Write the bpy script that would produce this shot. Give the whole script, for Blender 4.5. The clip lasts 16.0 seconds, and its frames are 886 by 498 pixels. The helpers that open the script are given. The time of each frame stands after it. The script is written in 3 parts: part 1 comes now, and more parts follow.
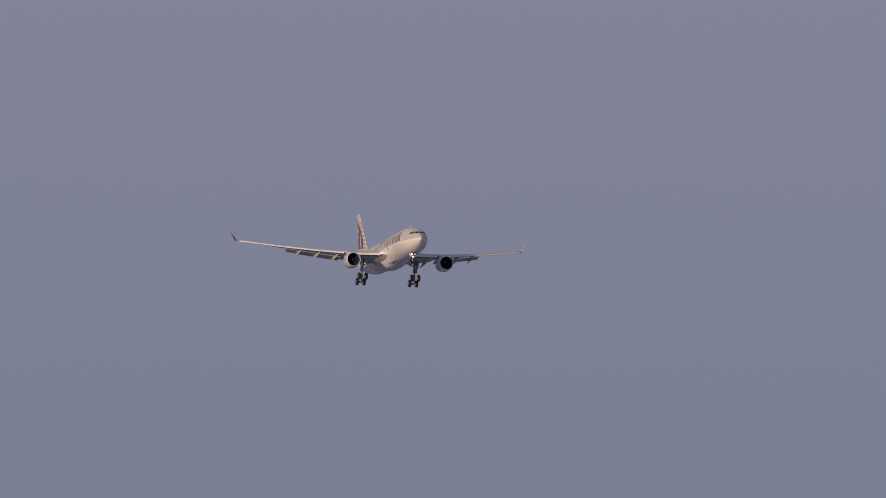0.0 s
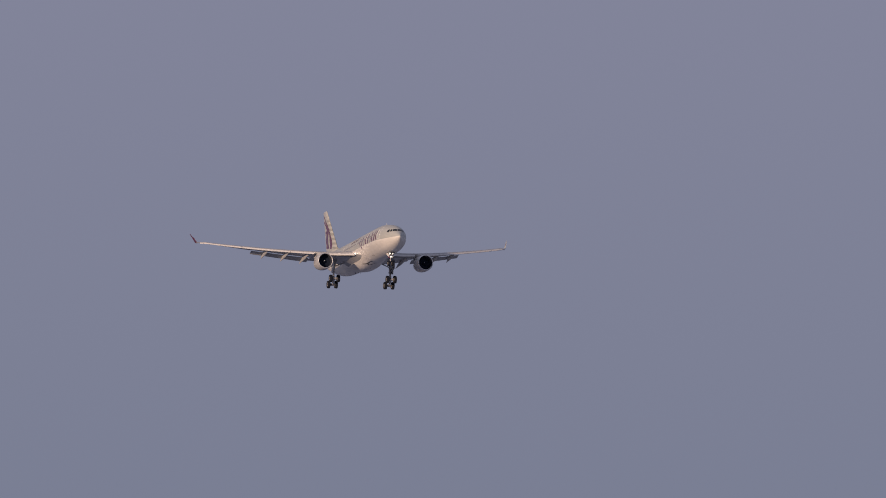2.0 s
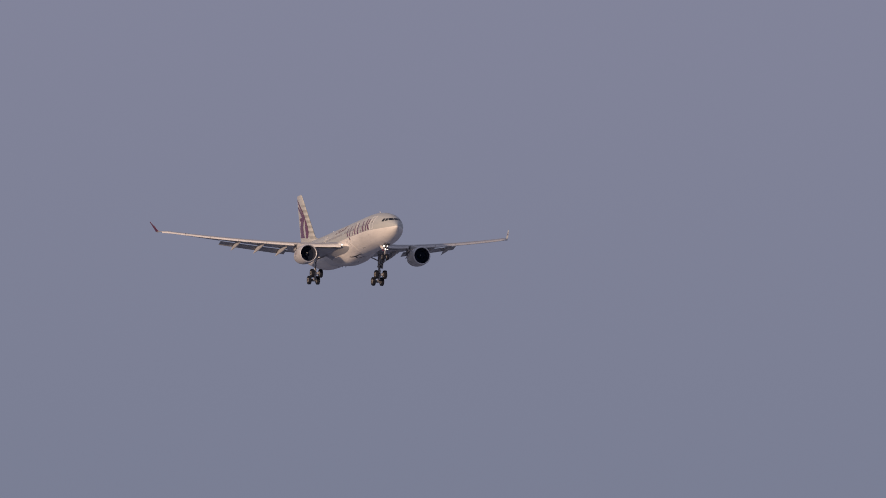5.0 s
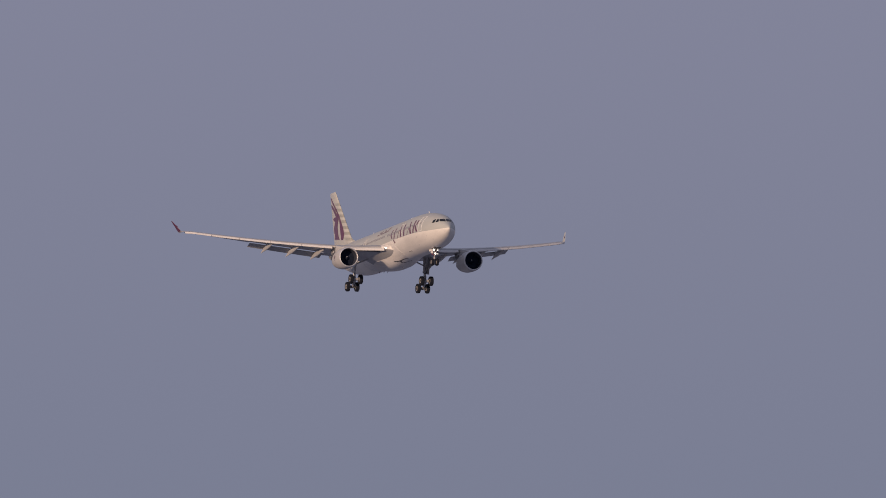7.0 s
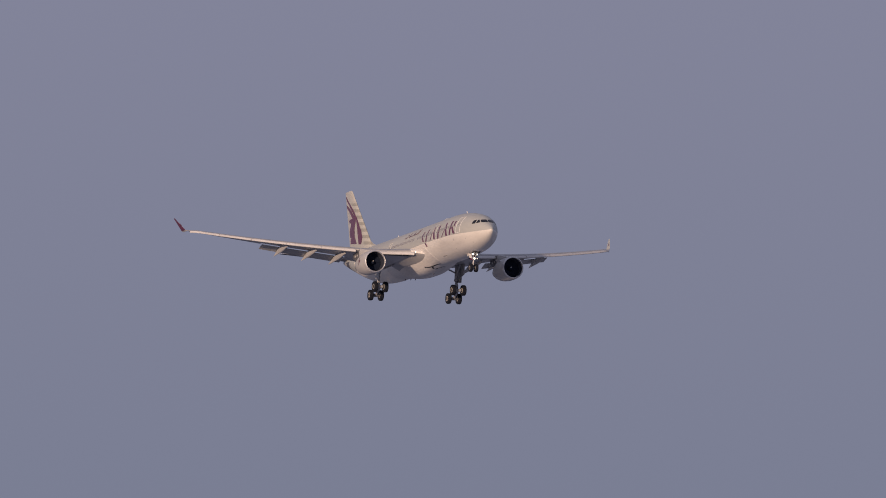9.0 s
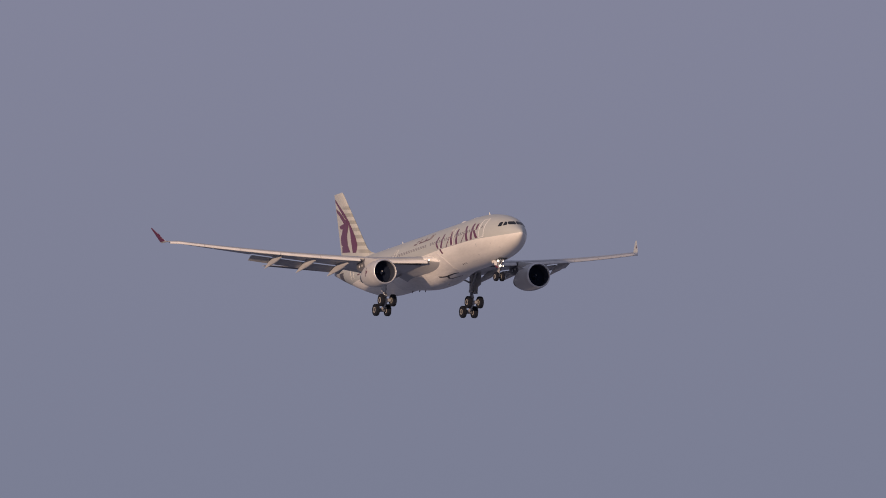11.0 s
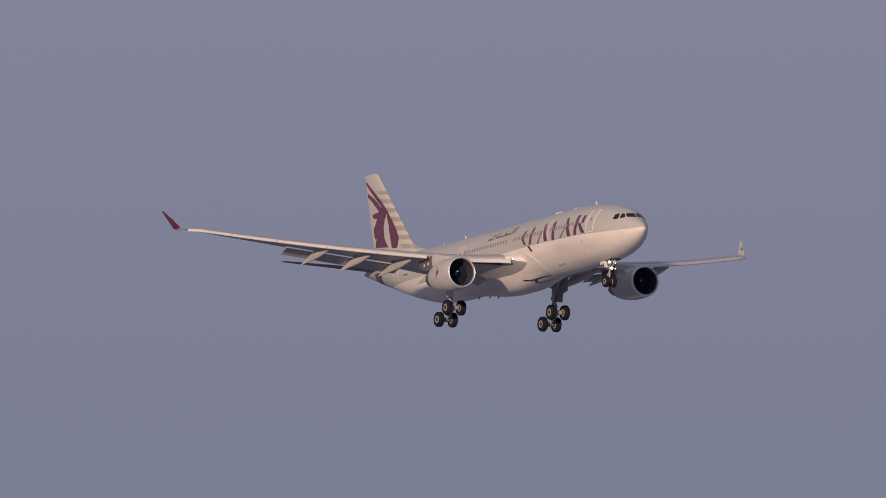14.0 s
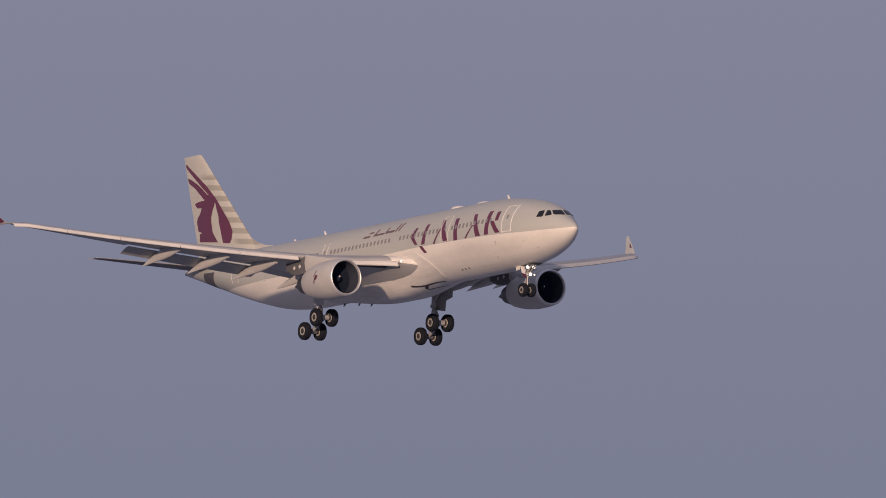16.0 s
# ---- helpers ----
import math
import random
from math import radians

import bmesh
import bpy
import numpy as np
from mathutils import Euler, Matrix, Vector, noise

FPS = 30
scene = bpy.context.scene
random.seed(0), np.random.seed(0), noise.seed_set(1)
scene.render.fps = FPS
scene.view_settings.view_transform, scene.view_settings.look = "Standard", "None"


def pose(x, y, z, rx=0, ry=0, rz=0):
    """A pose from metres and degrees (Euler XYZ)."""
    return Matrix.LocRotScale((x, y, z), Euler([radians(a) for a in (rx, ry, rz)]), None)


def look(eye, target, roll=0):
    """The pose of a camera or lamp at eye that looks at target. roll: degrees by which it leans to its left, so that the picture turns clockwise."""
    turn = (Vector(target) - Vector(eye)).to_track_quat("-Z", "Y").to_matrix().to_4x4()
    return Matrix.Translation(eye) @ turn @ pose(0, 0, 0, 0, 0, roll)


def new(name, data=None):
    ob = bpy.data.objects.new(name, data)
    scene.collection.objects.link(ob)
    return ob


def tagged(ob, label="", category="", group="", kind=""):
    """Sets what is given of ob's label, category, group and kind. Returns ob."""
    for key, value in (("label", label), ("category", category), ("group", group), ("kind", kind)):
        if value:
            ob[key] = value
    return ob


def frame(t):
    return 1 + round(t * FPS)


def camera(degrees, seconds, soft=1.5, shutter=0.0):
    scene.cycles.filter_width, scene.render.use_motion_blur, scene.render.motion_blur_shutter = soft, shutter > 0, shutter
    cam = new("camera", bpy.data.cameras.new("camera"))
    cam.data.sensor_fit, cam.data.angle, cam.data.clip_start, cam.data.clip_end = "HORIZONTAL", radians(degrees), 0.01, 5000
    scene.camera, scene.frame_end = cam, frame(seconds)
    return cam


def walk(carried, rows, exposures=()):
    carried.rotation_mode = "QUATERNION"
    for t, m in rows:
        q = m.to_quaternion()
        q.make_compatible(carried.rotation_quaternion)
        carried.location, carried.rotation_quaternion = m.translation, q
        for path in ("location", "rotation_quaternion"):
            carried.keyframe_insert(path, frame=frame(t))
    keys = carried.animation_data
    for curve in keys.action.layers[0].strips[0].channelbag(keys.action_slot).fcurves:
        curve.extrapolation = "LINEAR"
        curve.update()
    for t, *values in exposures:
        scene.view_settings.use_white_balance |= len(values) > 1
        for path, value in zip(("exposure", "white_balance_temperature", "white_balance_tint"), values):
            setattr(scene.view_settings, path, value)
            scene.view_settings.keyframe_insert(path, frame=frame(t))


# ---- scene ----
# ---- camera and its walk ----
EYE = (0.0, 0.0, 1.7)
cam = camera(5.7690, 16.0, soft=0.95)


def aim(yaw, tilt, roll):
    """The camera's pose: yaw to the right of +y, tilt above the horizon, roll, in degrees."""
    a, b = radians(yaw), radians(tilt)
    way = Vector((math.sin(a) * math.cos(b), math.cos(a) * math.cos(b), math.sin(b)))
    return look(EYE, Vector(EYE) + way * 100.0, roll)


# seconds, yaw, tilt, roll
AIM = (
    (0, 13.7084, 3.2983, 0.266),
    (0.5, 13.8212, 3.2920, 0.263),
    (1, 14.0044, 3.2825, -0.110),
    (1.5, 14.3324, 3.2712, -0.268),
    (2, 14.6607, 3.2571, -0.246),
    (2.5, 14.8735, 3.2351, -0.131),
    (3, 15.0346, 3.2189, 0.063),
    (3.5, 15.3058, 3.1961, 0.116),
    (3.7, 15.4409, 3.1908, 0.178),
    (5.8, 16.7049, 3.1399, -0.299),
    (6, 16.7420, 3.1470, -0.203),
    (6.5, 17.0726, 3.1425, -0.032),
    (7, 17.4967, 3.1375, -0.016),
    (7.5, 17.9666, 3.1407, 0.112),
    (8, 18.4818, 3.1374, 0.234),
    (8.5, 18.8340, 3.1344, 0.280),
    (9, 19.1759, 3.1360, 0.316),
    (9.5, 19.7011, 3.1377, 0.055),
    (12, 23.0907, 3.1429, -0.604),
    (12.5, 23.9115, 3.1273, -0.269),
    (13, 24.6235, 3.1102, -0.134),
    (13.5, 25.4603, 3.1038, -0.224),
    (14, 26.5065, 3.0894, 0.222),
    (14.5, 27.8146, 3.0828, 0.255),
    (15, 29.4446, 3.0682, 0.018),
    (15.5, 31.0248, 3.0508, -0.079),
    (16, 32.7957, 3.0383, 0.249),
)
walk(cam, [(t, aim(a, b, c)) for t, a, b, c in AIM], ((0, 0.0, 6430, 7), (6, 0.0, 6450, 8), (12, 0.0, 6480, 9), (16, 0.0, 6500, 10)))

# ---- world, sun ----
SUN_AZIMUTH, SUN_HEIGHT = 46, 9.5   # degrees from the flight's nose towards its right side, degrees over the horizon
world = bpy.data.worlds.new("hazy_sky")
scene.world = world
world.use_nodes = True
wn = world.node_tree
wn.nodes.clear()
w_out = wn.nodes.new("ShaderNodeOutputWorld")
w_bg = wn.nodes.new("ShaderNodeBackground")
w_sky = wn.nodes.new("ShaderNodeTexSky")
w_sky.sky_type, w_sky.sun_disc = "NISHITA", False
w_sky.sun_elevation, w_sky.sun_rotation = radians(SUN_HEIGHT), radians(180 + SUN_AZIMUTH)
w_sky.air_density, w_sky.dust_density, w_sky.ozone_density = 1.0, 6.0, 2.0
w_dim = wn.nodes.new("ShaderNodeMix")
w_dim.data_type, w_dim.blend_type = "RGBA", "MULTIPLY"
w_dim.inputs["Factor"].default_value = 1.0
w_dim.inputs["B"].default_value = (0.08, 0.08, 0.08, 1)
w_haze = wn.nodes.new("ShaderNodeMix")
w_haze.data_type = "RGBA"
w_haze.inputs["Factor"].default_value = 0.93
w_haze.inputs["B"].default_value = (0.226, 0.233, 0.326, 1)
wn.links.new(w_sky.outputs["Color"], w_dim.inputs["A"])
wn.links.new(w_dim.outputs["Result"], w_haze.inputs["A"])
w_place = wn.nodes.new("ShaderNodeTexCoord")
w_axes = wn.nodes.new("ShaderNodeSeparateXYZ")
w_height = wn.nodes.new("ShaderNodeMapRange")
for socket, value in zip(("From Min", "From Max", "To Min", "To Max"), (0.02, 0.09, 0.0, 1.0)):
    w_height.inputs[socket].default_value = value
w_tint = wn.nodes.new("ShaderNodeMix")
w_tint.data_type = "RGBA"
w_tint.inputs["A"].default_value, w_tint.inputs["B"].default_value = (0.92, 0.955, 0.955, 1), (1.06, 1.035, 1.045, 1)
w_mul = wn.nodes.new("ShaderNodeMix")
w_mul.data_type, w_mul.blend_type = "RGBA", "MULTIPLY"
w_mul.inputs["Factor"].default_value = 1.0
wn.links.new(w_place.outputs["Generated"], w_axes.inputs["Vector"])
wn.links.new(w_axes.outputs["Z"], w_height.inputs["Value"])
wn.links.new(w_height.outputs["Result"], w_tint.inputs["Factor"])
wn.links.new(w_haze.outputs["Result"], w_mul.inputs["A"])
wn.links.new(w_tint.outputs["Result"], w_mul.inputs["B"])
wn.links.new(w_mul.outputs["Result"], w_bg.inputs["Color"])
wn.links.new(w_bg.outputs["Background"], w_out.inputs["Surface"])

sun = new("sun", bpy.data.lights.new("sun", "SUN"))
sun.data.energy, sun.data.angle, sun.data.color = 3.15, radians(1.2), (1.0, 0.695, 0.505)
az, el = radians(SUN_AZIMUTH), radians(SUN_HEIGHT)
to_sun = Vector((-math.sin(az) * math.cos(el), -math.cos(az) * math.cos(el), math.sin(el)))
sun.matrix_world = look(to_sun * 50, (0, 0, 0))

# ---- materials ----


def mat(name, color, rough=0.4, metal=0.0, coat=0.0, vary=0.06, scale=0.8, bump=0.0, streak=0.0):
    """A painted or bare surface with soiling at two scales, streaks along the air flow and fine relief."""
    m = bpy.data.materials.new(name)
    m.use_nodes = True
    nt = m.node_tree
    p = nt.nodes["Principled BSDF"]
    p.inputs["Roughness"].default_value, p.inputs["Metallic"].default_value = rough, metal
    p.inputs["Coat Weight"].default_value = coat
    p.inputs["Coat Roughness"].default_value = 0.12
    tc = nt.nodes.new("ShaderNodeTexCoord")
    mp = nt.nodes.new("ShaderNodeMapping")
    mp.inputs["Scale"].default_value = (scale * (0.25 if streak else 1.0), scale, scale)
    nt.links.new(tc.outputs["Object"], mp.inputs["Vector"])
    big, fine = nt.nodes.new("ShaderNodeTexNoise"), nt.nodes.new("ShaderNodeTexNoise")
    big.inputs["Scale"].default_value, big.inputs["Detail"].default_value = 1.0, 5.0
    fine.inputs["Scale"].default_value, fine.inputs["Detail"].default_value = 9.0, 4.0
    add = nt.nodes.new("ShaderNodeMath")
    add.operation = "MULTIPLY_ADD"
    add.inputs[1].default_value = 0.35
    for n in (big, fine):
        nt.links.new(mp.outputs["Vector"], n.inputs["Vector"])
    nt.links.new(fine.outputs["Fac"], add.inputs[0])
    nt.links.new(big.outputs["Fac"], add.inputs[2])
    ramp = nt.nodes.new("ShaderNodeMapRange")
    ramp.inputs["From Min"].default_value, ramp.inputs["From Max"].default_value = 0.35, 1.0
    ramp.inputs["To Min"].default_value, ramp.inputs["To Max"].default_value = 1.0 - vary * 2, 1.0 + vary
    nt.links.new(add.outputs[0], ramp.inputs["Value"])
    mix = nt.nodes.new("ShaderNodeMix")
    mix.data_type, mix.blend_type = "RGBA", "MULTIPLY"
    mix.inputs["Factor"].default_value = 1.0
    mix.inputs["A"].default_value = (*color, 1)
    nt.links.new(ramp.outputs["Result"], mix.inputs["B"])
    nt.links.new(mix.outputs["Result"], p.inputs["Base Color"])
    rr = nt.nodes.new("ShaderNodeMapRange")
    rr.inputs["To Min"].default_value, rr.inputs["To Max"].default_value = rough * 0.8, min(1.0, rough * 1.3)
    nt.links.new(big.outputs["Fac"], rr.inputs["Value"])
    nt.links.new(rr.outputs["Result"], p.inputs["Roughness"])
    if bump:
        b = nt.nodes.new("ShaderNodeBump")
        b.inputs["Strength"].default_value, b.inputs["Distance"].default_value = bump, 0.02
        nt.links.new(fine.outputs["Fac"], b.inputs["Height"])
        nt.links.new(b.outputs["Normal"], p.inputs["Normal"])
    return m


def glow(name, color, strength):
    m = bpy.data.materials.new(name)
    m.use_nodes = True
    p = m.node_tree.nodes["Principled BSDF"]
    p.inputs["Base Color"].default_value = (*color, 1)
    p.inputs["Emission Color"].default_value = (*color, 1)
    p.inputs["Emission Strength"].default_value = strength
    return m


WHITE = mat("white_paint", (0.79, 0.758, 0.695), 0.45, coat=0.05, streak=1, vary=0.09, scale=0.6)
GREY = mat("pale_grey_paint", (0.465, 0.477, 0.447), 0.45, coat=0.05, streak=1, vary=0.05, scale=0.6)
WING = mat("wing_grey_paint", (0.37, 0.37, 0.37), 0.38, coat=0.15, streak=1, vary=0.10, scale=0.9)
# dark grey parts, also painted shade on tailplane undersides and rear brakes
DARKGREY = mat("dark_grey_parts_and_shade", (0.15, 0.15, 0.16), 0.5, streak=1, vary=0.12)
SLAT = mat("slat_pale_metal", (0.64, 0.63, 0.61), 0.58, coat=0.0, streak=1, vary=0.06)
FAIRING = mat("fairing_paint", (0.56, 0.55, 0.53), 0.42, streak=1, vary=0.12, scale=1.5)
BELLY_WHITE = mat("grimy_white_paint", (0.77, 0.74, 0.69), 0.5, streak=1, vary=0.18, scale=0.5)
NACELLE = mat("nacelle_grey_paint", (0.52, 0.51, 0.49), 0.48, coat=0.08, vary=0.07)
RED = mat("burgundy_paint", (0.125, 0.022, 0.058), 0.35, coat=0.3, vary=0.06)
WRITING = mat("faded_burgundy_paint", (0.16, 0.10, 0.11), 0.4, vary=0.05)
METAL = mat("polished_lip_metal", (0.72, 0.72, 0.72), 0.45, metal=0.6, vary=0.04)
HOT = mat("heat_stained_metal", (0.20, 0.19, 0.18), 0.42, metal=0.9, vary=0.2)
STRUT = mat("gear_white_enamel", (0.40, 0.40, 0.41), 0.4, vary=0.12, scale=3)
STEEL = mat("bare_steel", (0.36, 0.36, 0.37), 0.42, metal=0.9, vary=0.08, scale=3)
RIM = mat("wheel_alloy", (0.37, 0.355, 0.33), 0.5, metal=0.0, vary=0.15, scale=4)
RUBBER = mat("tyre_rubber", (0.017, 0.020, 0.030), 0.8, vary=0.2, scale=4, bump=0.3)
FAN = mat("fan_titanium", (0.016, 0.023, 0.044), 0.9, metal=0.0, vary=0.1)
TAIL_SHADE = mat("tail_metal_and_shade", (0.13, 0.125, 0.135), 0.45, metal=0.3, vary=0.15)
LINER = mat("inlet_liner", (0.05, 0.058, 0.085), 0.5, vary=0.1)
for m in (FAN, LINER):
    m.node_tree.nodes["Principled BSDF"].inputs["Specular IOR Level"].default_value = 0.1
RUBBER.node_tree.nodes["Principled BSDF"].inputs["Specular IOR Level"].default_value = 0.12
# near-black for hoses and hubs, and as painted shade in gaps and openings
DARK = mat("dark_parts_and_shade", (0.04, 0.04, 0.045), 0.6, vary=0.1)
GLASS = mat("cockpit_glass", (0.012, 0.014, 0.018), 0.06, vary=0.02)
PANE = mat("cabin_pane", (0.25, 0.24, 0.245), 0.12, vary=0.02)
OUTLINE = mat("door_outline_white", (0.80, 0.79, 0.77), 0.4, vary=0.03)
LAMP = glow("landing_light", (1.0, 0.88, 0.76), 3.2)
LAMP_ROOT = glow("wing_root_light", (1.0, 0.93, 0.86), 9.0)
LAMP_SMALL = glow("taxi_light", (1.0, 0.88, 0.76), 1.8)
NAV_GREEN = mat("green_glass", (0.03, 0.10, 0.07), 0.1, vary=0.02)
NAV_RED = mat("red_glass", (0.14, 0.02, 0.02), 0.1, vary=0.02)
SEAM = mat("seam_grey", (0.66, 0.645, 0.62), 0.5, vary=0.05)
SPOT = mat("spinner_mark_white", (0.8, 0.8, 0.8), 0.4, vary=0.02)
GROUND = mat("grey_ground", (0.23, 0.26, 0.33), 0.9, vary=0.2, scale=0.02, bump=0.4)


def fin_paint():
    """Pale grey with soft taupe waves that start at the leading edge."""
    m = mat("fin_striped_paint", (0.53, 0.52, 0.455), 0.35, coat=0.3, vary=0.05)
    nt = m.node_tree
    mix = [n for n in nt.nodes if n.bl_idname == "ShaderNodeMix"][0]
    tc = [n for n in nt.nodes if n.bl_idname == "ShaderNodeTexCoord"][0]
    sep = nt.nodes.new("ShaderNodeSeparateXYZ")
    nt.links.new(tc.outputs["Object"], sep.inputs["Vector"])

    def op(kind, a, b=None):
        n = nt.nodes.new("ShaderNodeMath")
        n.operation = kind
        for i, v in enumerate((a, b)):
            if v is None:
                continue
            if isinstance(v, (int, float)):
                n.inputs[i].default_value = v
            else:
                nt.links.new(v, n.inputs[i])
        return n.outputs[0]

    x, z = sep.outputs["X"], sep.outputs["Z"]
    wave = op("SINE", op("MULTIPLY", op("ADD", z, op("MULTIPLY", x, 0.12)), 2 * math.pi / 0.86))
    band = op("MULTIPLY", op("ADD", wave, 0.25), 2.0)
    edge = op("SUBTRACT", 1.9, op("ABSOLUTE", op("SUBTRACT", op("MULTIPLY", op("ADD", op("ADD", x, 46.35), op("MULTIPLY", op("SUBTRACT", z, 2.8), 0.988)), -1.0), 0.5)))
    low = op("MULTIPLY", op("SUBTRACT", 9.6, z), 2.0)
    fac = nt.nodes.new("ShaderNodeClamp")
    part_band = nt.nodes.new("ShaderNodeClamp")
    part_edge = nt.nodes.new("ShaderNodeClamp")
    part_low = nt.nodes.new("ShaderNodeClamp")
    nt.links.new(band, part_band.inputs["Value"])
    nt.links.new(edge, part_edge.inputs["Value"])
    nt.links.new(low, part_low.inputs["Value"])
    nt.links.new(op("MULTIPLY", op("MULTIPLY", part_band.outputs[0], part_edge.outputs[0]), part_low.outputs[0]), fac.inputs["Value"])
    col = nt.nodes.new("ShaderNodeMix")
    col.data_type = "RGBA"
    col.inputs["A"].default_value = (0.53, 0.52, 0.455, 1)
    col.inputs["B"].default_value = (0.36, 0.35, 0.295, 1)
    nt.links.new(fac.outputs[0], col.inputs["Factor"])
    nt.links.new(col.outputs["Result"], mix.inputs["A"])
    return m


FIN = fin_paint()

# ---- mesh tools ----


def part(name, bm, material, parent, label="", sharp=35):
    """Links a bmesh as one mesh object under a thing or a part."""
    me = bpy.data.meshes.new(name)
    bmesh.ops.recalc_face_normals(bm, faces=bm.faces)
    bm.to_mesh(me)
    bm.free()
    for m in material if isinstance(material, (list, tuple)) else (material,):
        me.materials.append(m)
    me.polygons.foreach_set("use_smooth", [True] * len(me.polygons))
    me.set_sharp_from_angle(angle=radians(sharp))
    ob = new(name, me)
    ob.parent = parent
    return tagged(ob, label) if label else ob


def loft(rings, caps=True, bm=None):
    """A skin through closed rings of equal length."""
    bm = bm or bmesh.new()
    vs = [[bm.verts.new(p) for p in r] for r in rings]
    n = len(rings[0])
    for a, b in zip(vs, vs[1:]):
        for i in range(n):
            bm.faces.new((a[i], a[(i + 1) % n], b[(i + 1) % n], b[i]))
    if caps:
        bm.faces.new(list(reversed(vs[0])))
        bm.faces.new(vs[-1])
    return bm


def lathe(profile, axis, at, n=40, closed=False):
    """Turns (along, radius) pairs round an axis ('x', 'y' or 'z') through at."""
    rings = []
    for a, r in profile:
        ring = []
        for i in range(n):
            c, s = r * math.cos(2 * math.pi * i / n), r * math.sin(2 * math.pi * i / n)
            v = {"x": (a, c, s), "y": (c, a, s), "z": (c, s, a)}[axis]
            ring.append(Vector(at) + Vector(v))
        rings.append(ring)
    if closed:
        rings.append(rings[0])
    bm = loft(rings, caps=not closed)
    if closed:
        bmesh.ops.remove_doubles(bm, verts=bm.verts, dist=1e-5)
    return bm


def tube(a, b, r, r2=None, n=16, bm=None):
    a, b = Vector(a), Vector(b)
    q = (b - a).to_track_quat("Z", "Y")
    rings = []
    for p, rad in ((a, r), (b, r if r2 is None else r2)):
        rings.append([p + q @ Vector((rad * math.cos(2 * math.pi * i / n), rad * math.sin(2 * math.pi * i / n), 0)) for i in range(n)])
    return loft(rings, bm=bm)


def slab(corners, thick, bm=None):
    """A plate: a flat polygon given a thickness vector."""
    bm = bm or bmesh.new()
    t = Vector(thick)
    lo = [bm.verts.new(Vector(c) - t / 2) for c in corners]
    hi = [bm.verts.new(Vector(c) + t / 2) for c in corners]
    n = len(corners)
    bm.faces.new(list(reversed(lo)))
    bm.faces.new(hi)
    for i in range(n):
        bm.faces.new((lo[i], lo[(i + 1) % n], hi[(i + 1) % n], hi[i]))
    return bm


def smooth_table(rows, s):
    """A smooth curve through rows of (s, values...)."""
    ks = [r[0] for r in rows]
    if s <= ks[0]:
        return list(rows[0][1:])
    if s >= ks[-1]:
        return list(rows[-1][1:])
    i = max(k for k in range(len(ks) - 1) if ks[k] <= s)
    h = ks[i + 1] - ks[i]
    u = (s - ks[i]) / h

    def slope(k, j):
        if k == 0 or k == len(rows) - 1:
            a, b = (0, 1) if k == 0 else (k - 1, k)
            return (rows[b][j] - rows[a][j]) / (ks[b] - ks[a])
        d0 = (rows[k][j] - rows[k - 1][j]) / (ks[k] - ks[k - 1])
        d1 = (rows[k + 1][j] - rows[k][j]) / (ks[k + 1] - ks[k])
        return 0.0 if d0 * d1 <= 0 else 2 * d0 * d1 / (d0 + d1)

    out = []
    for j in range(1, len(rows[0])):
        p0, p1, m0, m1 = rows[i][j], rows[i + 1][j], slope(i, j) * h, slope(i + 1, j) * h
        out.append((2 * u**3 - 3 * u**2 + 1) * p0 + (u**3 - 2 * u**2 + u) * m0 + (3 * u**2 - 2 * u**3) * p1 + (u**3 - u**2) * m1)
    return out


# ---- ground ----
bm = bmesh.new()
N = 24
grid = [[bm.verts.new((-4800 + 9600 * i / N, -4800 + 9600 * j / N, 0.0)) for j in range(N + 1)] for i in range(N + 1)]
for i in range(N):
    for j in range(N):
        bm.faces.new((grid[i][j], grid[i + 1][j], grid[i + 1][j + 1], grid[i][j + 1]))
ground = part("ground", bm, GROUND, None)
tagged(ground, "flat blue-grey open ground under hazy sky", "ground", kind="structure")

# ---- the airliner: x ahead, y to its left, z up; the nose tip at x = 0, the cabin's axis at z = 0 ----
plane = new("airliner")
tagged(plane, "twin-engine airliner, grey over white, burgundy emblem, landing gear down", "airliner")

# behind the nose: top, bottom, half width
HULL = ((0.08, -0.62, -0.68, 0.03), (0.14, -0.49, -0.84, 0.17), (0.27, -0.35, -1.00, 0.29), (0.5, -0.18, -1.20, 0.47), (1.0, 0.15, -1.51, 0.79),
        (1.42, 0.42, -1.73, 1.03), (1.9, 0.79, -1.94, 1.30), (2.4, 1.09, -2.12, 1.54), (3.1, 1.41, -2.32, 1.85), (3.8, 1.65, -2.50, 2.10), (4.7, 1.90, -2.68, 2.37),
        (6.2, 2.18, -2.88, 2.64), (8.0, 2.42, -3.01, 2.77), (10.0, 2.54, -3.08, 2.82), (12.0, 2.57, -3.10, 2.82), (36.0, 2.57, -3.10, 2.82), (38.5, 2.57, -3.02, 2.82), (41.0, 2.57, -2.78, 2.81),
        (44.0, 2.57, -2.16, 2.72), (47.0, 2.56, -1.38, 2.50), (50.0, 2.52, -0.50, 2.12), (53.0, 2.42, 0.38, 1.55), (54.8, 2.30, 0.90, 1.12),
        (56.0, 2.16, 1.24, 0.74), (56.9, 2.00, 1.50, 0.42), (57.2, 1.88, 1.60, 0.24))
# behind the nose: height of the line between grey and white
DIVIDE = ((0.0, -0.63), (1.0, -0.66), (3.3, -0.68), (7.0, -0.58), (12.0, -0.46), (18.0, -0.40), (23.0, -0.46), (30.0, -0.50), (38.0, -0.53), (45.0, -0.60), (60.0, -0.55))


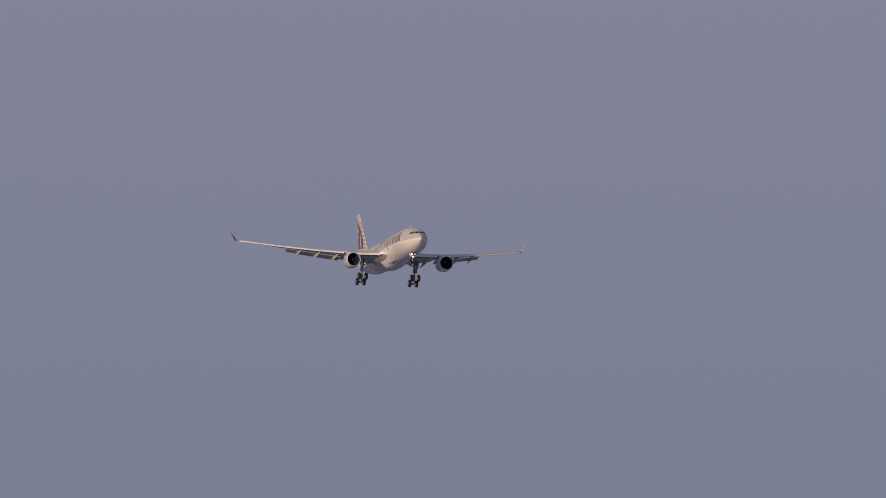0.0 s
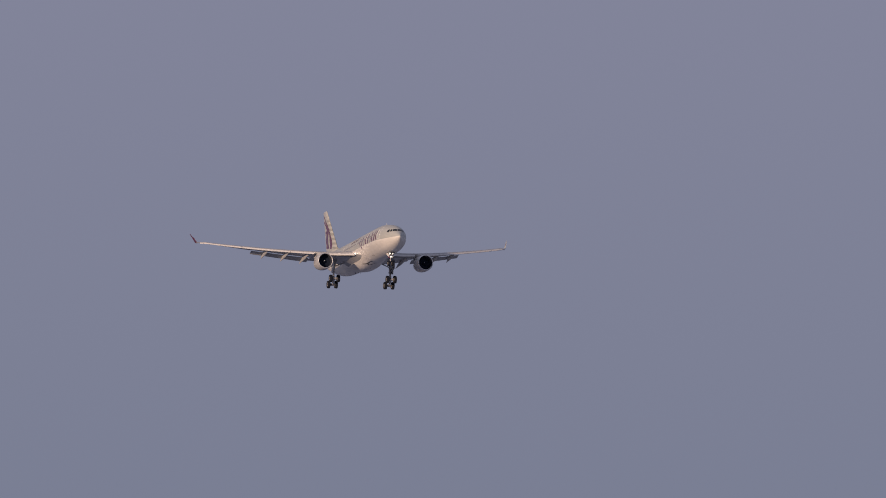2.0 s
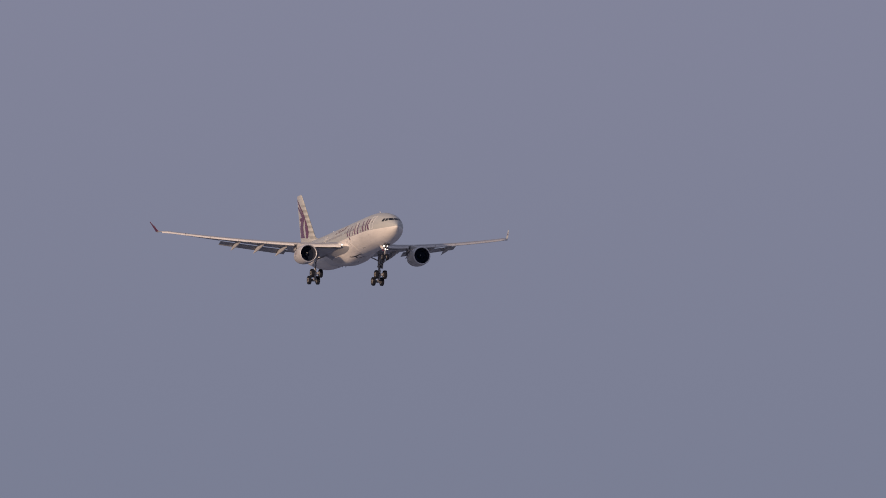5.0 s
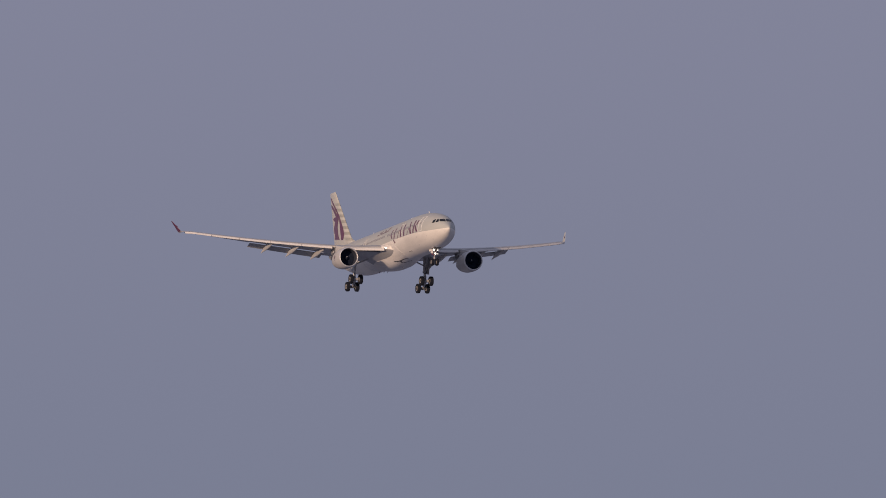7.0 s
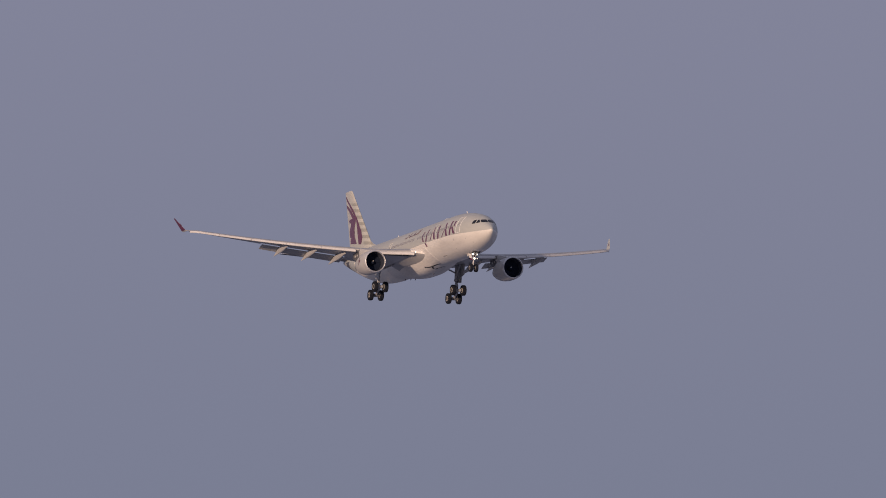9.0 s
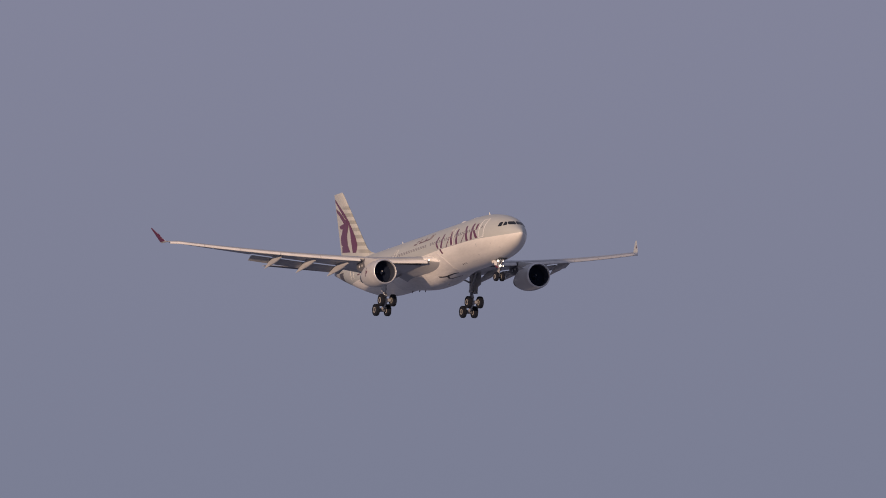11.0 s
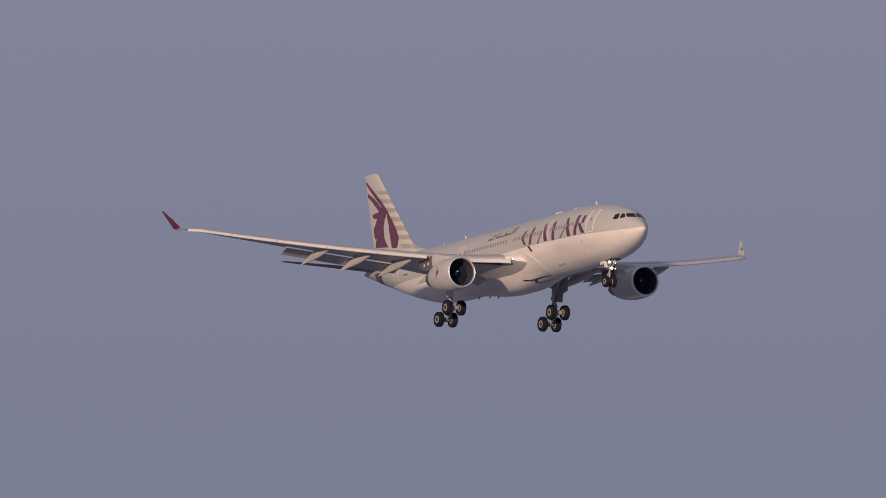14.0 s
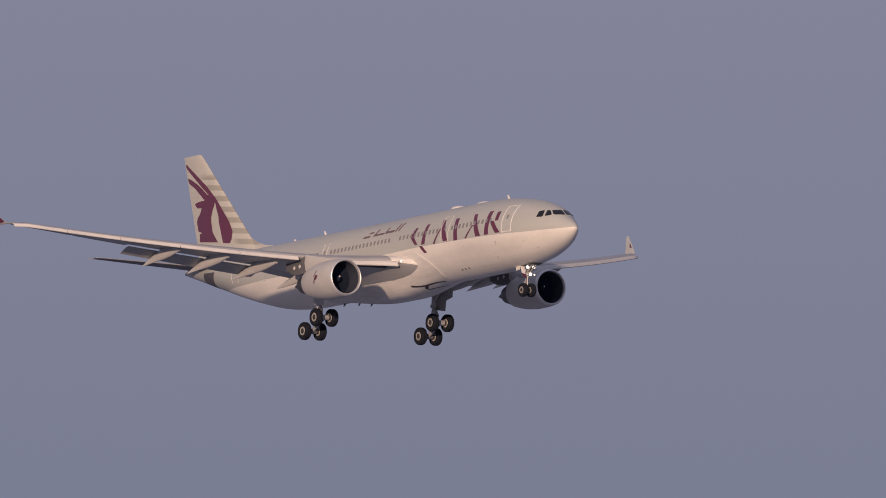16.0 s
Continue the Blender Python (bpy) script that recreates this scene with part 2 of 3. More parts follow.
def hull(s, z, side, off=0.0):
    """A point on the hull's skin, s behind the nose, at height z."""
    top, low, w = smooth_table(HULL, s)
    mid, h = (top + low) / 2, (top - low) / 2
    q = max(-0.9999, min(0.9999, (z - mid) / h))
    y = w * math.sqrt(1 - q * q)
    nrm = Vector((0, side * y / w / w, (z - mid) / h / h)).normalized()
    return Vector((-s, side * y, mid + q * h)) + nrm * off


stations = [0.08, 0.10, 0.14, 0.2, 0.27, 0.38, 0.5, 0.75, 1.0, 1.3, 1.6, 1.9, 2.2, 2.6, 3.0, 3.4, 3.7, 4.1, 4.6, 5.3, 6.0, 6.8, 7.6, 8.5, 9.5]
stations += [11 + 1.5 * i for i in range(19)] + [39, 40, 41, 42, 43, 44, 45, 46, 47, 48, 49, 50, 51, 51.8, 52.6, 53, 53.4, 54, 54.4, 55, 55.6, 56.2, 56.6, 56.9, 57.1, 57.2]
rings = []
for s in stations:
    top, low, w = smooth_table(HULL, s)
    mid, h = (top + low) / 2, (top - low) / 2
    q = max(-0.995, min(0.995, (smooth_table(DIVIDE, s)[0] - mid) / h))
    a0 = math.asin(q)
    ring = []
    for k in range(28):                               # over the top, from right to left
        a = math.pi - a0 + (2 * a0 - math.pi) * k / 28
        ring.append(Vector((-s, w * math.cos(a), mid + h * math.sin(a))))
    for k in range(24):                               # and back below
        a = a0 - (math.pi + 2 * a0) * k / 24
        ring.append(Vector((-s, w * math.cos(a), mid + h * math.sin(a))))
    rings.append(ring)
bm = loft(rings)
bm.faces.ensure_lookup_table()
for f in bm.faces:
    f.material_index = 0
n_ring = 52
for i in range(len(stations) - 1):
    for k in range(28, 52):
        bm.faces[i * n_ring + k].material_index = 1
for i in range(len(stations) - 1):
    if stations[i] > 52.5:
        for k in range(52):
            bm.faces[i * n_ring + k].material_index = 2
fuselage = part("fuselage", bm, (GREY, WHITE, NACELLE), plane, "pale grey upper hull over a white belly", sharp=60)

# belly fairing: its front edge slants back up the flank


def belly_at(s, a, off=0.0):
    """A point on the belly fairing, a degrees under the right flank (to 180 under the left one)."""
    low = math.sin(radians(a))
    front = 16.38 + 5.4 * max(0.0, 0.8 - low) ** 2 + 12 * max(0.0, low - 0.85) ** 2
    on = min(1.0, max(0.0, (s - front) / 7.0))
    end = min(1.0, max(0.0, (34.5 - s) / 8.5))
    on, end = on * on * (3 - 2 * on), end * end * (3 - 2 * end)
    side = 0.10 + 0.34 * min(1.0, low * 1.8)
    grow = (side * (1 - low ** 3) + (0.70 + 0.18 * low ** 3) * low ** 3) * on * end
    edge = 0.045 if s > front and end > 0.02 else -0.05
    r = 2.82 + edge + grow + off
    deep, flat = r * low, 2.82 + edge + off + 0.68 * on * end
    h = max(0.0, min(1.0, 0.5 + 0.5 * (flat - deep) / 0.45))   # the underside flattens out
    deep = flat * (1 - h) + deep * h - 0.45 * h * (1 - h)
    return Vector((-s, -r * math.cos(radians(a)), -0.27 - deep))


bm = bmesh.new()
ends = []
for k in range(49):
    low = math.sin(radians(8 + 164 * k / 48))
    front = 16.38 + 5.4 * max(0.0, 0.8 - low) ** 2 + 12 * max(0.0, low - 0.85) ** 2
    ends.append([front - 0.22, front + 0.001] + [front + (35.2 - front) * (i / 90) ** 1.15 for i in range(1, 91)])
vs = [[bm.verts.new(belly_at(ends[k][i], 8 + 164 * k / 48)) for k in range(49)] for i in range(92)]
for i in range(91):
    for k in range(48):
        bm.faces.new((vs[i][k], vs[i + 1][k], vs[i + 1][k + 1], vs[i][k + 1]))
belly = part("belly_fairing", bm, BELLY_WHITE, fuselage, "white bulging belly fairing", sharp=50)


def skin_patch(outline, off=0.012, side=-1):
    """A thin painted or glazed patch that follows the hull; outline: four corners (s, z), upper front, upper rear, lower rear, lower front."""
    bm = bmesh.new()
    nu, nv = 3, 6
    (a, b, c, d) = outline
    vs = []
    for j in range(nv + 1):
        v = j / nv
        row = []
        for i in range(nu + 1):
            u = i / nu
            s = (a[0] * (1 - u) + b[0] * u) * (1 - v) + (d[0] * (1 - u) + c[0] * u) * v
            z = (a[1] * (1 - u) + b[1] * u) * (1 - v) + (d[1] * (1 - u) + c[1] * u) * v
            row.append(bm.verts.new(hull(s, z, side, off)))
        vs.append(row)
    for j in range(nv):
        for i in range(nu):
            bm.faces.new((vs[j][i], vs[j][i + 1], vs[j + 1][i + 1], vs[j + 1][i]))
    edge = bmesh.ops.extrude_face_region(bm, geom=bm.faces[:])
    for v in edge["geom"]:
        if isinstance(v, bmesh.types.BMVert):
            v.co.y -= side * 0.03
            v.co.z -= 0.01
    return bm


# cabin windows
for side in (-1, 1):
    one = None
    for i in range(66):
        s = 7.9 + 0.533 * i
        if min(abs(s - 5.86), abs(s - 14.3), abs(s - 31.8), abs(s - 45.6)) < 0.75 or 22.2 > s > 20.9:
            continue
        if s < 37.5 and one is not None and s > 9.6:
            ob = new("cabin_window", one.data)
            ob.parent = fuselage
            ob.location = (-(s - one["at"]), 0, 0)
            continue
        ob = part("cabin_window", skin_patch(((s - 0.115, 0.76), (s + 0.115, 0.76), (s + 0.115, 0.44), (s - 0.115, 0.44)), 0.022, side), PANE, fuselage)
        if s > 9.6 and one is None:
            one = ob
            ob["at"] = s


# doors: outlines of white paint
def door(s, z0, z1, wide, side):
    bm = bmesh.new()
    e = 0.055 if s < 10 else (0.04 if s < 40 else 0.025)
    for o in (((s - wide / 2, z1), (s + wide / 2, z1), (s + wide / 2, z1 - e), (s - wide / 2, z1 - e)),
              ((s - wide / 2, z0 + e), (s + wide / 2, z0 + e), (s + wide / 2, z0), (s - wide / 2, z0)),
              ((s - wide / 2, z1), (s - wide / 2 + e, z1), (s - wide / 2 + e, z0), (s - wide / 2, z0)),
              ((s + wide / 2 - e, z1), (s + wide / 2, z1), (s + wide / 2, z0), (s + wide / 2 - e, z0))):
        b = skin_patch(o, 0.028, side)
        me = bpy.data.meshes.new("strip")
        b.to_mesh(me)
        b.free()
        bm.from_mesh(me)
        bpy.data.meshes.remove(me)
    ob = part("cabin_door", bm, OUTLINE if s < 10 else SEAM, fuselage, "cabin door with a white outline")
    part("door_window", skin_patch(((s - 0.09, 0.80), (s + 0.09, 0.80), (s + 0.09, 0.52), (s - 0.09, 0.52)), 0.024, side), PANE, ob)


def cargo_door(s0, s1, z0):
    """The sill of a cargo door on the right flank, the one edge of it that stands out."""
    part("cargo_door_sill", skin_patch(((s0, z0 + 0.035), (s1, z0 + 0.035), (s1, z0), (s0, z0)), 0.009, -1), BELLY_WHITE, fuselage, "pale sill of the cargo door")


cargo_door(8.3, 10.6, -2.55)

for side in (-1, 1):
    door(5.86, -0.50, 1.54, 1.12, side)
    door(14.25, -0.38, 1.62, 1.10, side)
    door(31.8, 0.30, 1.38, 0.75, side)
    door(45.6, -0.30, 1.50, 1.10, side)

# cockpit windows: corners as (distance from the middle, height), in order round each pane
PANES = (((0.045, 0.41), (0.84, 0.46), (0.72, 0.83), (0.045, 0.84)),
         ((0.94, 0.44), (1.31, 0.38), (0.95, 0.85), (0.80, 0.82)),
         ((1.40, 0.35), (1.66, 0.36), (1.36, 0.80), (1.06, 0.87)))


def rounded(corners, cut=0.2, n=4):
    """The outline of a polygon with rounded corners."""
    out = []
    for i, c in enumerate(corners):
        c = Vector(c)
        a, b = c.lerp(Vector(corners[i - 1]), cut), c.lerp(Vector(corners[(i + 1) % len(corners)]), cut)
        for k in range(n + 1):
            u = k / n
            out.append(a * (1 - u) ** 2 + c * 2 * u * (1 - u) + b * u * u)
    return out


def nose_at(y, z):
    """How far behind the nose the hull is as wide as y at height z."""
    lo, hi = 0.1, 6.0
    for _ in range(40):
        m = (lo + hi) / 2
        top, low, w = smooth_table(HULL, m)
        inside = (y / w) ** 2 + ((z - (top + low) / 2) / ((top - low) / 2)) ** 2 < 1
        lo, hi = (lo, m) if inside else (m, hi)
    return Vector((-hi, y, z))


for side in (-1, 1):
    for quad in PANES:
        outline = rounded(quad)
        mid = sum(outline, Vector((0, 0))) / len(outline)
        out = Vector((0.020, side * 0.016, 0.014))
        bm = bmesh.new()
        rows = [[bm.verts.new(nose_at(side * p.x, p.y) + out) for p in (mid.lerp(q, k / 4) for q in outline)] for k in (1, 2, 3, 4)]
        rows.append([bm.verts.new(v.co - out * 2.5) for v in rows[-1]])
        n = len(outline)
        bm.faces.new(rows[0])
        for p, q in zip(rows, rows[1:]):
            for i in range(n):
                bm.faces.new((p[i], p[(i + 1) % n], q[(i + 1) % n], q[i]))
        part("cockpit_window", bm, GLASS, fuselage, "dark cockpit window pane")

# name on the flank as plain slanted bars: upper s, lower s, widths at top and foot, upper z, lower z
BARS = ((18.53, 18.87, 0.34, 0.48, 1.16, 0.48), (18.87, 18.20, 0.48, 0.40, 0.46, -0.19), (16.98, 17.25, 0.40, 0.48, 1.29, -0.26), (17.58, 16.98, 0.40, 0.42, -0.36, -0.93),
        (14.92, 15.71, 0.18, 0.24, 0.71, -0.40), (14.80, 14.03, 0.44, 0.64, 1.37, -0.40), (12.81, 12.60, 0.50, 0.52, 1.29, -0.44),
        (10.27, 11.22, 0.18, 0.24, 0.49, -0.44), (10.30, 9.45, 0.44, 0.64, 1.34, -0.46),
        (8.23, 8.35, 0.50, 0.52, 1.34, -0.46), (7.15, 7.14, 0.42, 0.40, 1.20, 0.50), (7.72, 6.88, 0.46, 0.58, 0.52, -0.46))
for side in (-1, 1):
    for s1, s0, w1, w0, z1, z0 in BARS:
        if side > 0:
            s1, s0 = 26.0 - s1, 26.0 - s0
        part("name_bar", skin_patch(((s1 - w1 / 2, z1), (s1 + w1 / 2, z1), (s0 + w0 / 2, z0), (s0 - w0 / 2, z0)), 0.010, side), RED, fuselage, "burgundy bar of the painted name")
# second, smaller line of writing as thin bars
SMALL = ((25.9, 26.1, 0.9, 0.9, 1.32, 1.16), (24.6, 24.9, 0.2, 0.2, 1.72, 1.2), (24.2, 24.3, 1.5, 1.5, 1.34, 1.20), (23.1, 23.3, 0.16, 0.16, 1.70, 1.25),
         (22.6, 22.7, 1.2, 1.2, 1.40, 1.24), (21.6, 21.8, 0.16, 0.16, 1.85, 1.25), (21.1, 21.4, 0.16, 0.16, 1.85, 1.25), (25.5, 25.6, 0.6, 0.6, 1.60, 1.48))
SMALL += ((43.2, 43.2, 0.9, 0.9, 0.08, -0.04),)
for s1, s0, w1, w0, z1, z0 in SMALL:
    part("writing_bar", skin_patch(((s1 - w1 / 2, z1), (s1 + w1 / 2, z1), (s0 + w0 / 2, z0), (s0 - w0 / 2, z0)), 0.02, -1), WRITING, fuselage, "small faded burgundy writing bar")

# domes and aerials
for s, ln, ht in ((16.5, 0.85, 0.21), (12.8, 0.85, 0.13)):
    rings = []
    for i in range(9):
        u = -0.98 + 1.96 * i / 8
        r = math.sqrt(1 - u * u)
        rings.append([Vector((-s + u * ln, 0.5 * r * math.cos(2 * math.pi * k / 14), 2.51 + (ht + 0.06) * r * math.sin(2 * math.pi * k / 14))) for k in range(14)])
    part("antenna_dome", loft(rings), WHITE, fuselage, "low white antenna dome")
for s, z0, up, ht in ((9.25, 2.46, 1, 0.38), (35.85, 2.54, 1, 0.40), (40.4, 2.54, 1, 0.24), (29.2, -3.45, -1, 0.26), (33.2, -3.10, -1, 0.22), (31.0, -3.26, -1, 0.22), (22.0, -3.58, -1, 0.22)):
    part("blade_antenna", slab([(-s + 0.20, 0, z0), (-s - 0.14, 0, z0), (-s - 0.24, 0, z0 + up * ht), (-s - 0.12, 0, z0 + up * ht)], (0, 0.05, 0)), WHITE if up > 0 else DARKGREY, fuselage)
# small vents on the flank and air intakes in the belly
for i in range(3):
    s = 13.46 - 0.49 * i
    part("vent", skin_patch(((s - 0.08, -2.49), (s + 0.08, -2.49), (s + 0.11, -2.60), (s - 0.05, -2.60)), 0.012, -1), DARKGREY, fuselage)
for s, z, w in ((7.33, -1.12, 0.08), (7.35, -1.28, 0.06), (7.93, -2.18, 0.06), (4.3, -1.35, 0.04), (3.4, -1.9, 0.035)):
    part("vent", skin_patch(((s - w, z + w), (s + w, z + w), (s + w, z - w), (s - w, z - w)), 0.012, -1), FAIRING, fuselage)


def belly_strip(way, m, label):
    """A slot's inner shade painted as a flat strip along a way of (distance behind the nose, degrees under the flank,
    half width in degrees).
    """
    bm = bmesh.new()
    vs = []
    for i in range(25):
        s, a, w = smooth_table([(k, *row) for k, row in enumerate(way)], (len(way) - 1) * i / 24)
        vs.append([bm.verts.new(belly_at(s, a + w * (j / 2 - 1), 0.014)) for j in range(5)])
    for i in range(24):
        for j in range(4):
            bm.faces.new((vs[i][j], vs[i + 1][j], vs[i + 1][j + 1], vs[i][j + 1]))
    part("air_intake", bm, m, belly, label)


belly_strip(((20.75, 58.5, 1.9), (19.5, 66.8, 2.1), (18.2, 70.5, 2.0), (17.1, 79.0, 1.7), (16.72, 95.0, 1.0)), DARK, "dark air intake slot in the belly fairing")
belly_strip(((19.3, 69.0, 1.6), (19.75, 73.0, 3.0), (20.0, 78.5, 2.2), (19.3, 86.0, 1.5), (18.4, 95.0, 1.0)), DARK, "dark rounded intake scoop in the belly fairing")
belly_strip(((21.3, 71.1, 0.5), (21.15, 76.8, 0.6)), DARKGREY, "small slot in the belly fairing")
part("vent", skin_patch(((40.5, -0.52), (41.3, -0.52), (41.2, -0.64), (40.4, -0.64)), 0.014, -1), SLAT, fuselage, "pale vent panel")
# dark patches under the tailplane: its shadow painted in, with the trim plates
for side in (-1, 1):
    part("tail_shade_patch", skin_patch(((49.3, 0.98), (51.5, 1.10), (52.3, 0.36), (50.4, -0.22)), 0.014, side), TAIL_SHADE, fuselage, "dark patch under the tailplane, painted shadow and trim plate")
# tail cone outlet
part("exhaust_ring", lathe(((-57.1, 0.16), (-57.34, 0.15), (-57.34, 0.11), (-57.1, 0.10)), "x", (0, 0, 1.74), 20, closed=True), HOT, fuselage)

# ---- wings ----


def foil(c, t, camber=0.02):
    """Heights of the upper and lower skin at the fraction c of the chord."""
    y = 5 * t * (0.2969 * math.sqrt(c) - 0.126 * c - 0.3516 * c * c + 0.2843 * c**3 - 0.1036 * c**4)
    m = 4 * camber * c * (1 - c)
    return m + y, m - y


CUTS = [0.0, 0.004, 0.012, 0.03, 0.06, 0.1, 0.16, 0.24, 0.34, 0.45, 0.56, 0.67, 0.77, 0.86, 0.94, 1.0]


def section(s, y, z, chord, t, twist, c0=0.0, c1=1.0, camber=0.02, chine=0.0):
    """A closed ring of a wing's section; s, z: its leading edge; c0..c1: the part of the chord that is built; chine: how flat the nose is below."""
    cs = [c0 + (c1 - c0) * c for c in CUTS]
    pts = [(c, foil(c, t, camber)[0]) for c in reversed(cs)] + [(c, foil(c, t, camber)[1] * (1 - chine + chine * min(1.0, (c / 0.32) ** 0.65))) for c in (cs[1:] if c0 == 0 else cs)]
    a = radians(twist)
    out = []
    for c, h in pts:
        dx, dz = c * chord, h * chord
        out.append(Vector((-(s + dx * math.cos(a) - dz * math.sin(a)), y, z - dx * math.sin(a) + dz * math.cos(a))))
    return out


def wing_at(y):
    """Leading edge s, z, chord, thickness, twist of the clean wing at y from the axis."""
    le = 20.45 + 0.553 * (y - 3.67) + (1.1 * max(0.0, y - 28.2))
    if y < 3.67:
        le = 20.45 - 1.8 * (3.67 - y)
    te = 30.4 if y < 9.6 else 30.4 + 0.338 * (y - 9.6)
    z = -1.42 + 0.092 * (y - 3.67) + 0.0020 * (y - 3.67) ** 2
    if y < 3.67:
        z = -1.42 - 0.40 * (3.67 - y)
    r = min(1.0, max(0.0, (7.5 - y) / 5.0))                # the root sits a little higher in the belly fairing
    z += 0.22 * r * r * (3 - 2 * r)
    u = min(1.0, max(0.0, (y - 2) / 27))
    return le, z, te - le, 0.140 - 0.066 * u ** 0.65, 4.0 - 10.0 * u


def lower_skin(y, c):
    s, z, ch, t, tw = wing_at(y)
    h = foil(c, t)[1] * ch
    return Vector((-(s + c * ch), y, z - c * ch * math.sin(radians(tw)) + h))


def mirror(bm, side):
    if side < 0:
        for v in bm.verts:
            v.co.y = -v.co.y
    return bm


FAIRINGS = ((7.2, 31.85, -2.42), (10.85, 32.4, -1.76), (14.15, 33.65, -1.28), (17.55, 34.75, -0.74))
for side in (1, -1):
    rings = []
    for y in (1.8, 2.2, 2.6, 3.0, 3.35, 3.67):
        s, z, ch, t, tw = wing_at(y)
        rings.append(section(s, y, z, ch, t, tw, 0, 0.90, chine=0.60))
    bm = loft(rings)
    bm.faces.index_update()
    # lower faces take the wing's grey, which also paints the shade under the fillet
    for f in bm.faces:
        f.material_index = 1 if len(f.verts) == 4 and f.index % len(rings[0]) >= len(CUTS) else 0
    fillet = mirror(bm, side)
    rings = []
    for y in (3.67, 5, 7, 9.4, 9.8, 12, 14.5, 17, 19.45):
        s, z, ch, t, tw = wing_at(y)
        rings.append(section(s, y, z, ch, t, tw, 0, 0.90 if y < 9.5 else 0.872))
    for y in (19.5, 21, 23, 25, 27, 28.1, 28.95):
        s, z, ch, t, tw = wing_at(y)
        rings.append(section(s, y, z, ch, t, tw, 0, 0.872 if y < 19.52 else 0.84))
    wing = part("wing", mirror(loft(rings), side), WING, plane, "pale grey swept wing with flaps and slats out", sharp=40)
    part("root_fillet", fillet, (WHITE, WING), wing, "fillet at the wing root, white above, wing grey and painted shade below", sharp=40)
    # tip, aileron
    for a, b in ((19.7, 23.6), (23.75, 28.0)):
        rings = []
        for k in range(5):
            y = a + (b - a) * k / 4
            s, z, ch, t, tw = wing_at(y)
            ring = section(s, y, z, ch, t, tw, 0.845, 1.0)
            hinge = ring[len(CUTS) - 1].copy()
            rot = Matrix.Translation(hinge) @ Matrix.Rotation(radians(-3), 4, "Y") @ Matrix.Translation(-hinge)
            rings.append([rot @ p for p in ring])
        part("aileron", mirror(loft(rings), side), WING, wing, "slightly drooped aileron")
    # slats: nose pieces carried ahead of and below the wing's edge
    for a, b in ((3.5, 8.7), (10.1, 14.0), (14.06, 18.0), (18.06, 22.0), (22.06, 25.6), (25.66, 28.85)):
        rings = []
        for k in range(7):
            y = a + (b - a) * k / 6
            s, z, ch, t, tw = wing_at(y)
            n = 0.46 + 0.036 * ch
            ring = []
            prof = [(-0.47, -0.51), (-0.53, -0.44), (-0.46, -0.26), (-0.34, -0.09), (-0.06, 0.01), (0.34, 0.07), (0.56, 0.08), (0.3, 0.0), (-0.08, -0.11), (-0.30, -0.26), (-0.38, -0.44), (-0.42, -0.53)]
            for c, h in prof:
                ring.append(Vector((-(s + c * n), y, z + h * n)))
            rings.append(ring)
        bm = loft(rings)
        bm.faces.index_update()
        # back faces near-black: shade of the gap behind the slat, put into colour
        for f in bm.faces:
            f.material_index = 1 if len(f.verts) == 4 and f.index % 12 in (6, 7, 8, 9, 10) else 0
        part("slat", mirror(bm, side), (SLAT, DARK), wing, "pale extended leading-edge slat, gap shade painted on its back", sharp=24)
    # fixed edge behind the slats: the gap's shade painted as a near-black strip
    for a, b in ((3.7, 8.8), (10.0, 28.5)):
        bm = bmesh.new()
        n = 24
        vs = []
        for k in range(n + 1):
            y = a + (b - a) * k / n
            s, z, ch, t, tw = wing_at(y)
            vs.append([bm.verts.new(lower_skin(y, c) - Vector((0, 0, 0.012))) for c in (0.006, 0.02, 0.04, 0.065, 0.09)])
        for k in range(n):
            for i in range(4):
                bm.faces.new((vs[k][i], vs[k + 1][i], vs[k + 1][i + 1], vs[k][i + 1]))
        part("slat_gap_shade", mirror(bm, side), DARK, wing, "fixed leading edge with the slat gap's shade painted near-black")
    # flaps
    for a, b in ((3.3, 9.3), (9.75, 19.6)):
        rings = []
        for k in range(7):
            y = a + (b - a) * k / 6
            s, z, ch, t, tw = wing_at(y)
            fc = 0.14 * ch + 0.85 if y > 9.5 else 1.9
            te = lower_skin(y, 0.87)
            rings.append(section(-te.x + (-0.02 if y < 9.5 else 0.05), y, te.z + (0.24 if y < 9.5 else -0.13), fc, 0.10, 9 if y < 9.5 else 16.5, camber=0.03))
        part("flap", mirror(loft(rings), side), WING, wing, "extended grey trailing-edge flap", sharp=40)
    # flap-track fairings
    for y, s1, z1 in FAIRINGS:
        start, mid = lower_skin(y, 0.20), lower_skin(y, 0.72)
        p0 = Vector((start.x, y, start.z + 0.02))
        p1 = Vector((mid.x, y, mid.z - 0.30))
        p2 = Vector((-s1, y, z1))
        rings = []
        for k in range(15):
            u = k / 14
            p = p0 * (1 - u) ** 2 + (p1 * 1.0) * 2 * u * (1 - u) + p2 * u * u
            r = max(0.015, 0.37 * min(1.0, 0.62 + 1.6 * u) * (1.0 if u < 0.45 else (1 - (u - 0.45) / 0.55) ** 0.75))
            rings.append([p + Vector((0, 0.62 * r * math.cos(2 * math.pi * i / 14), 1.25 * r * math.sin(2 * math.pi * i / 14))) for i in range(14)])
        part("flap_fairing", mirror(loft(rings), side), FAIRING, wing, "pale canoe-shaped flap-track fairing", sharp=60)
    # winglet: its white inside is painted grey to stand in for shade and haze
    s, z, ch, t, tw = wing_at(28.95)
    rings = [section(s, 28.95, z, ch, t, tw)]
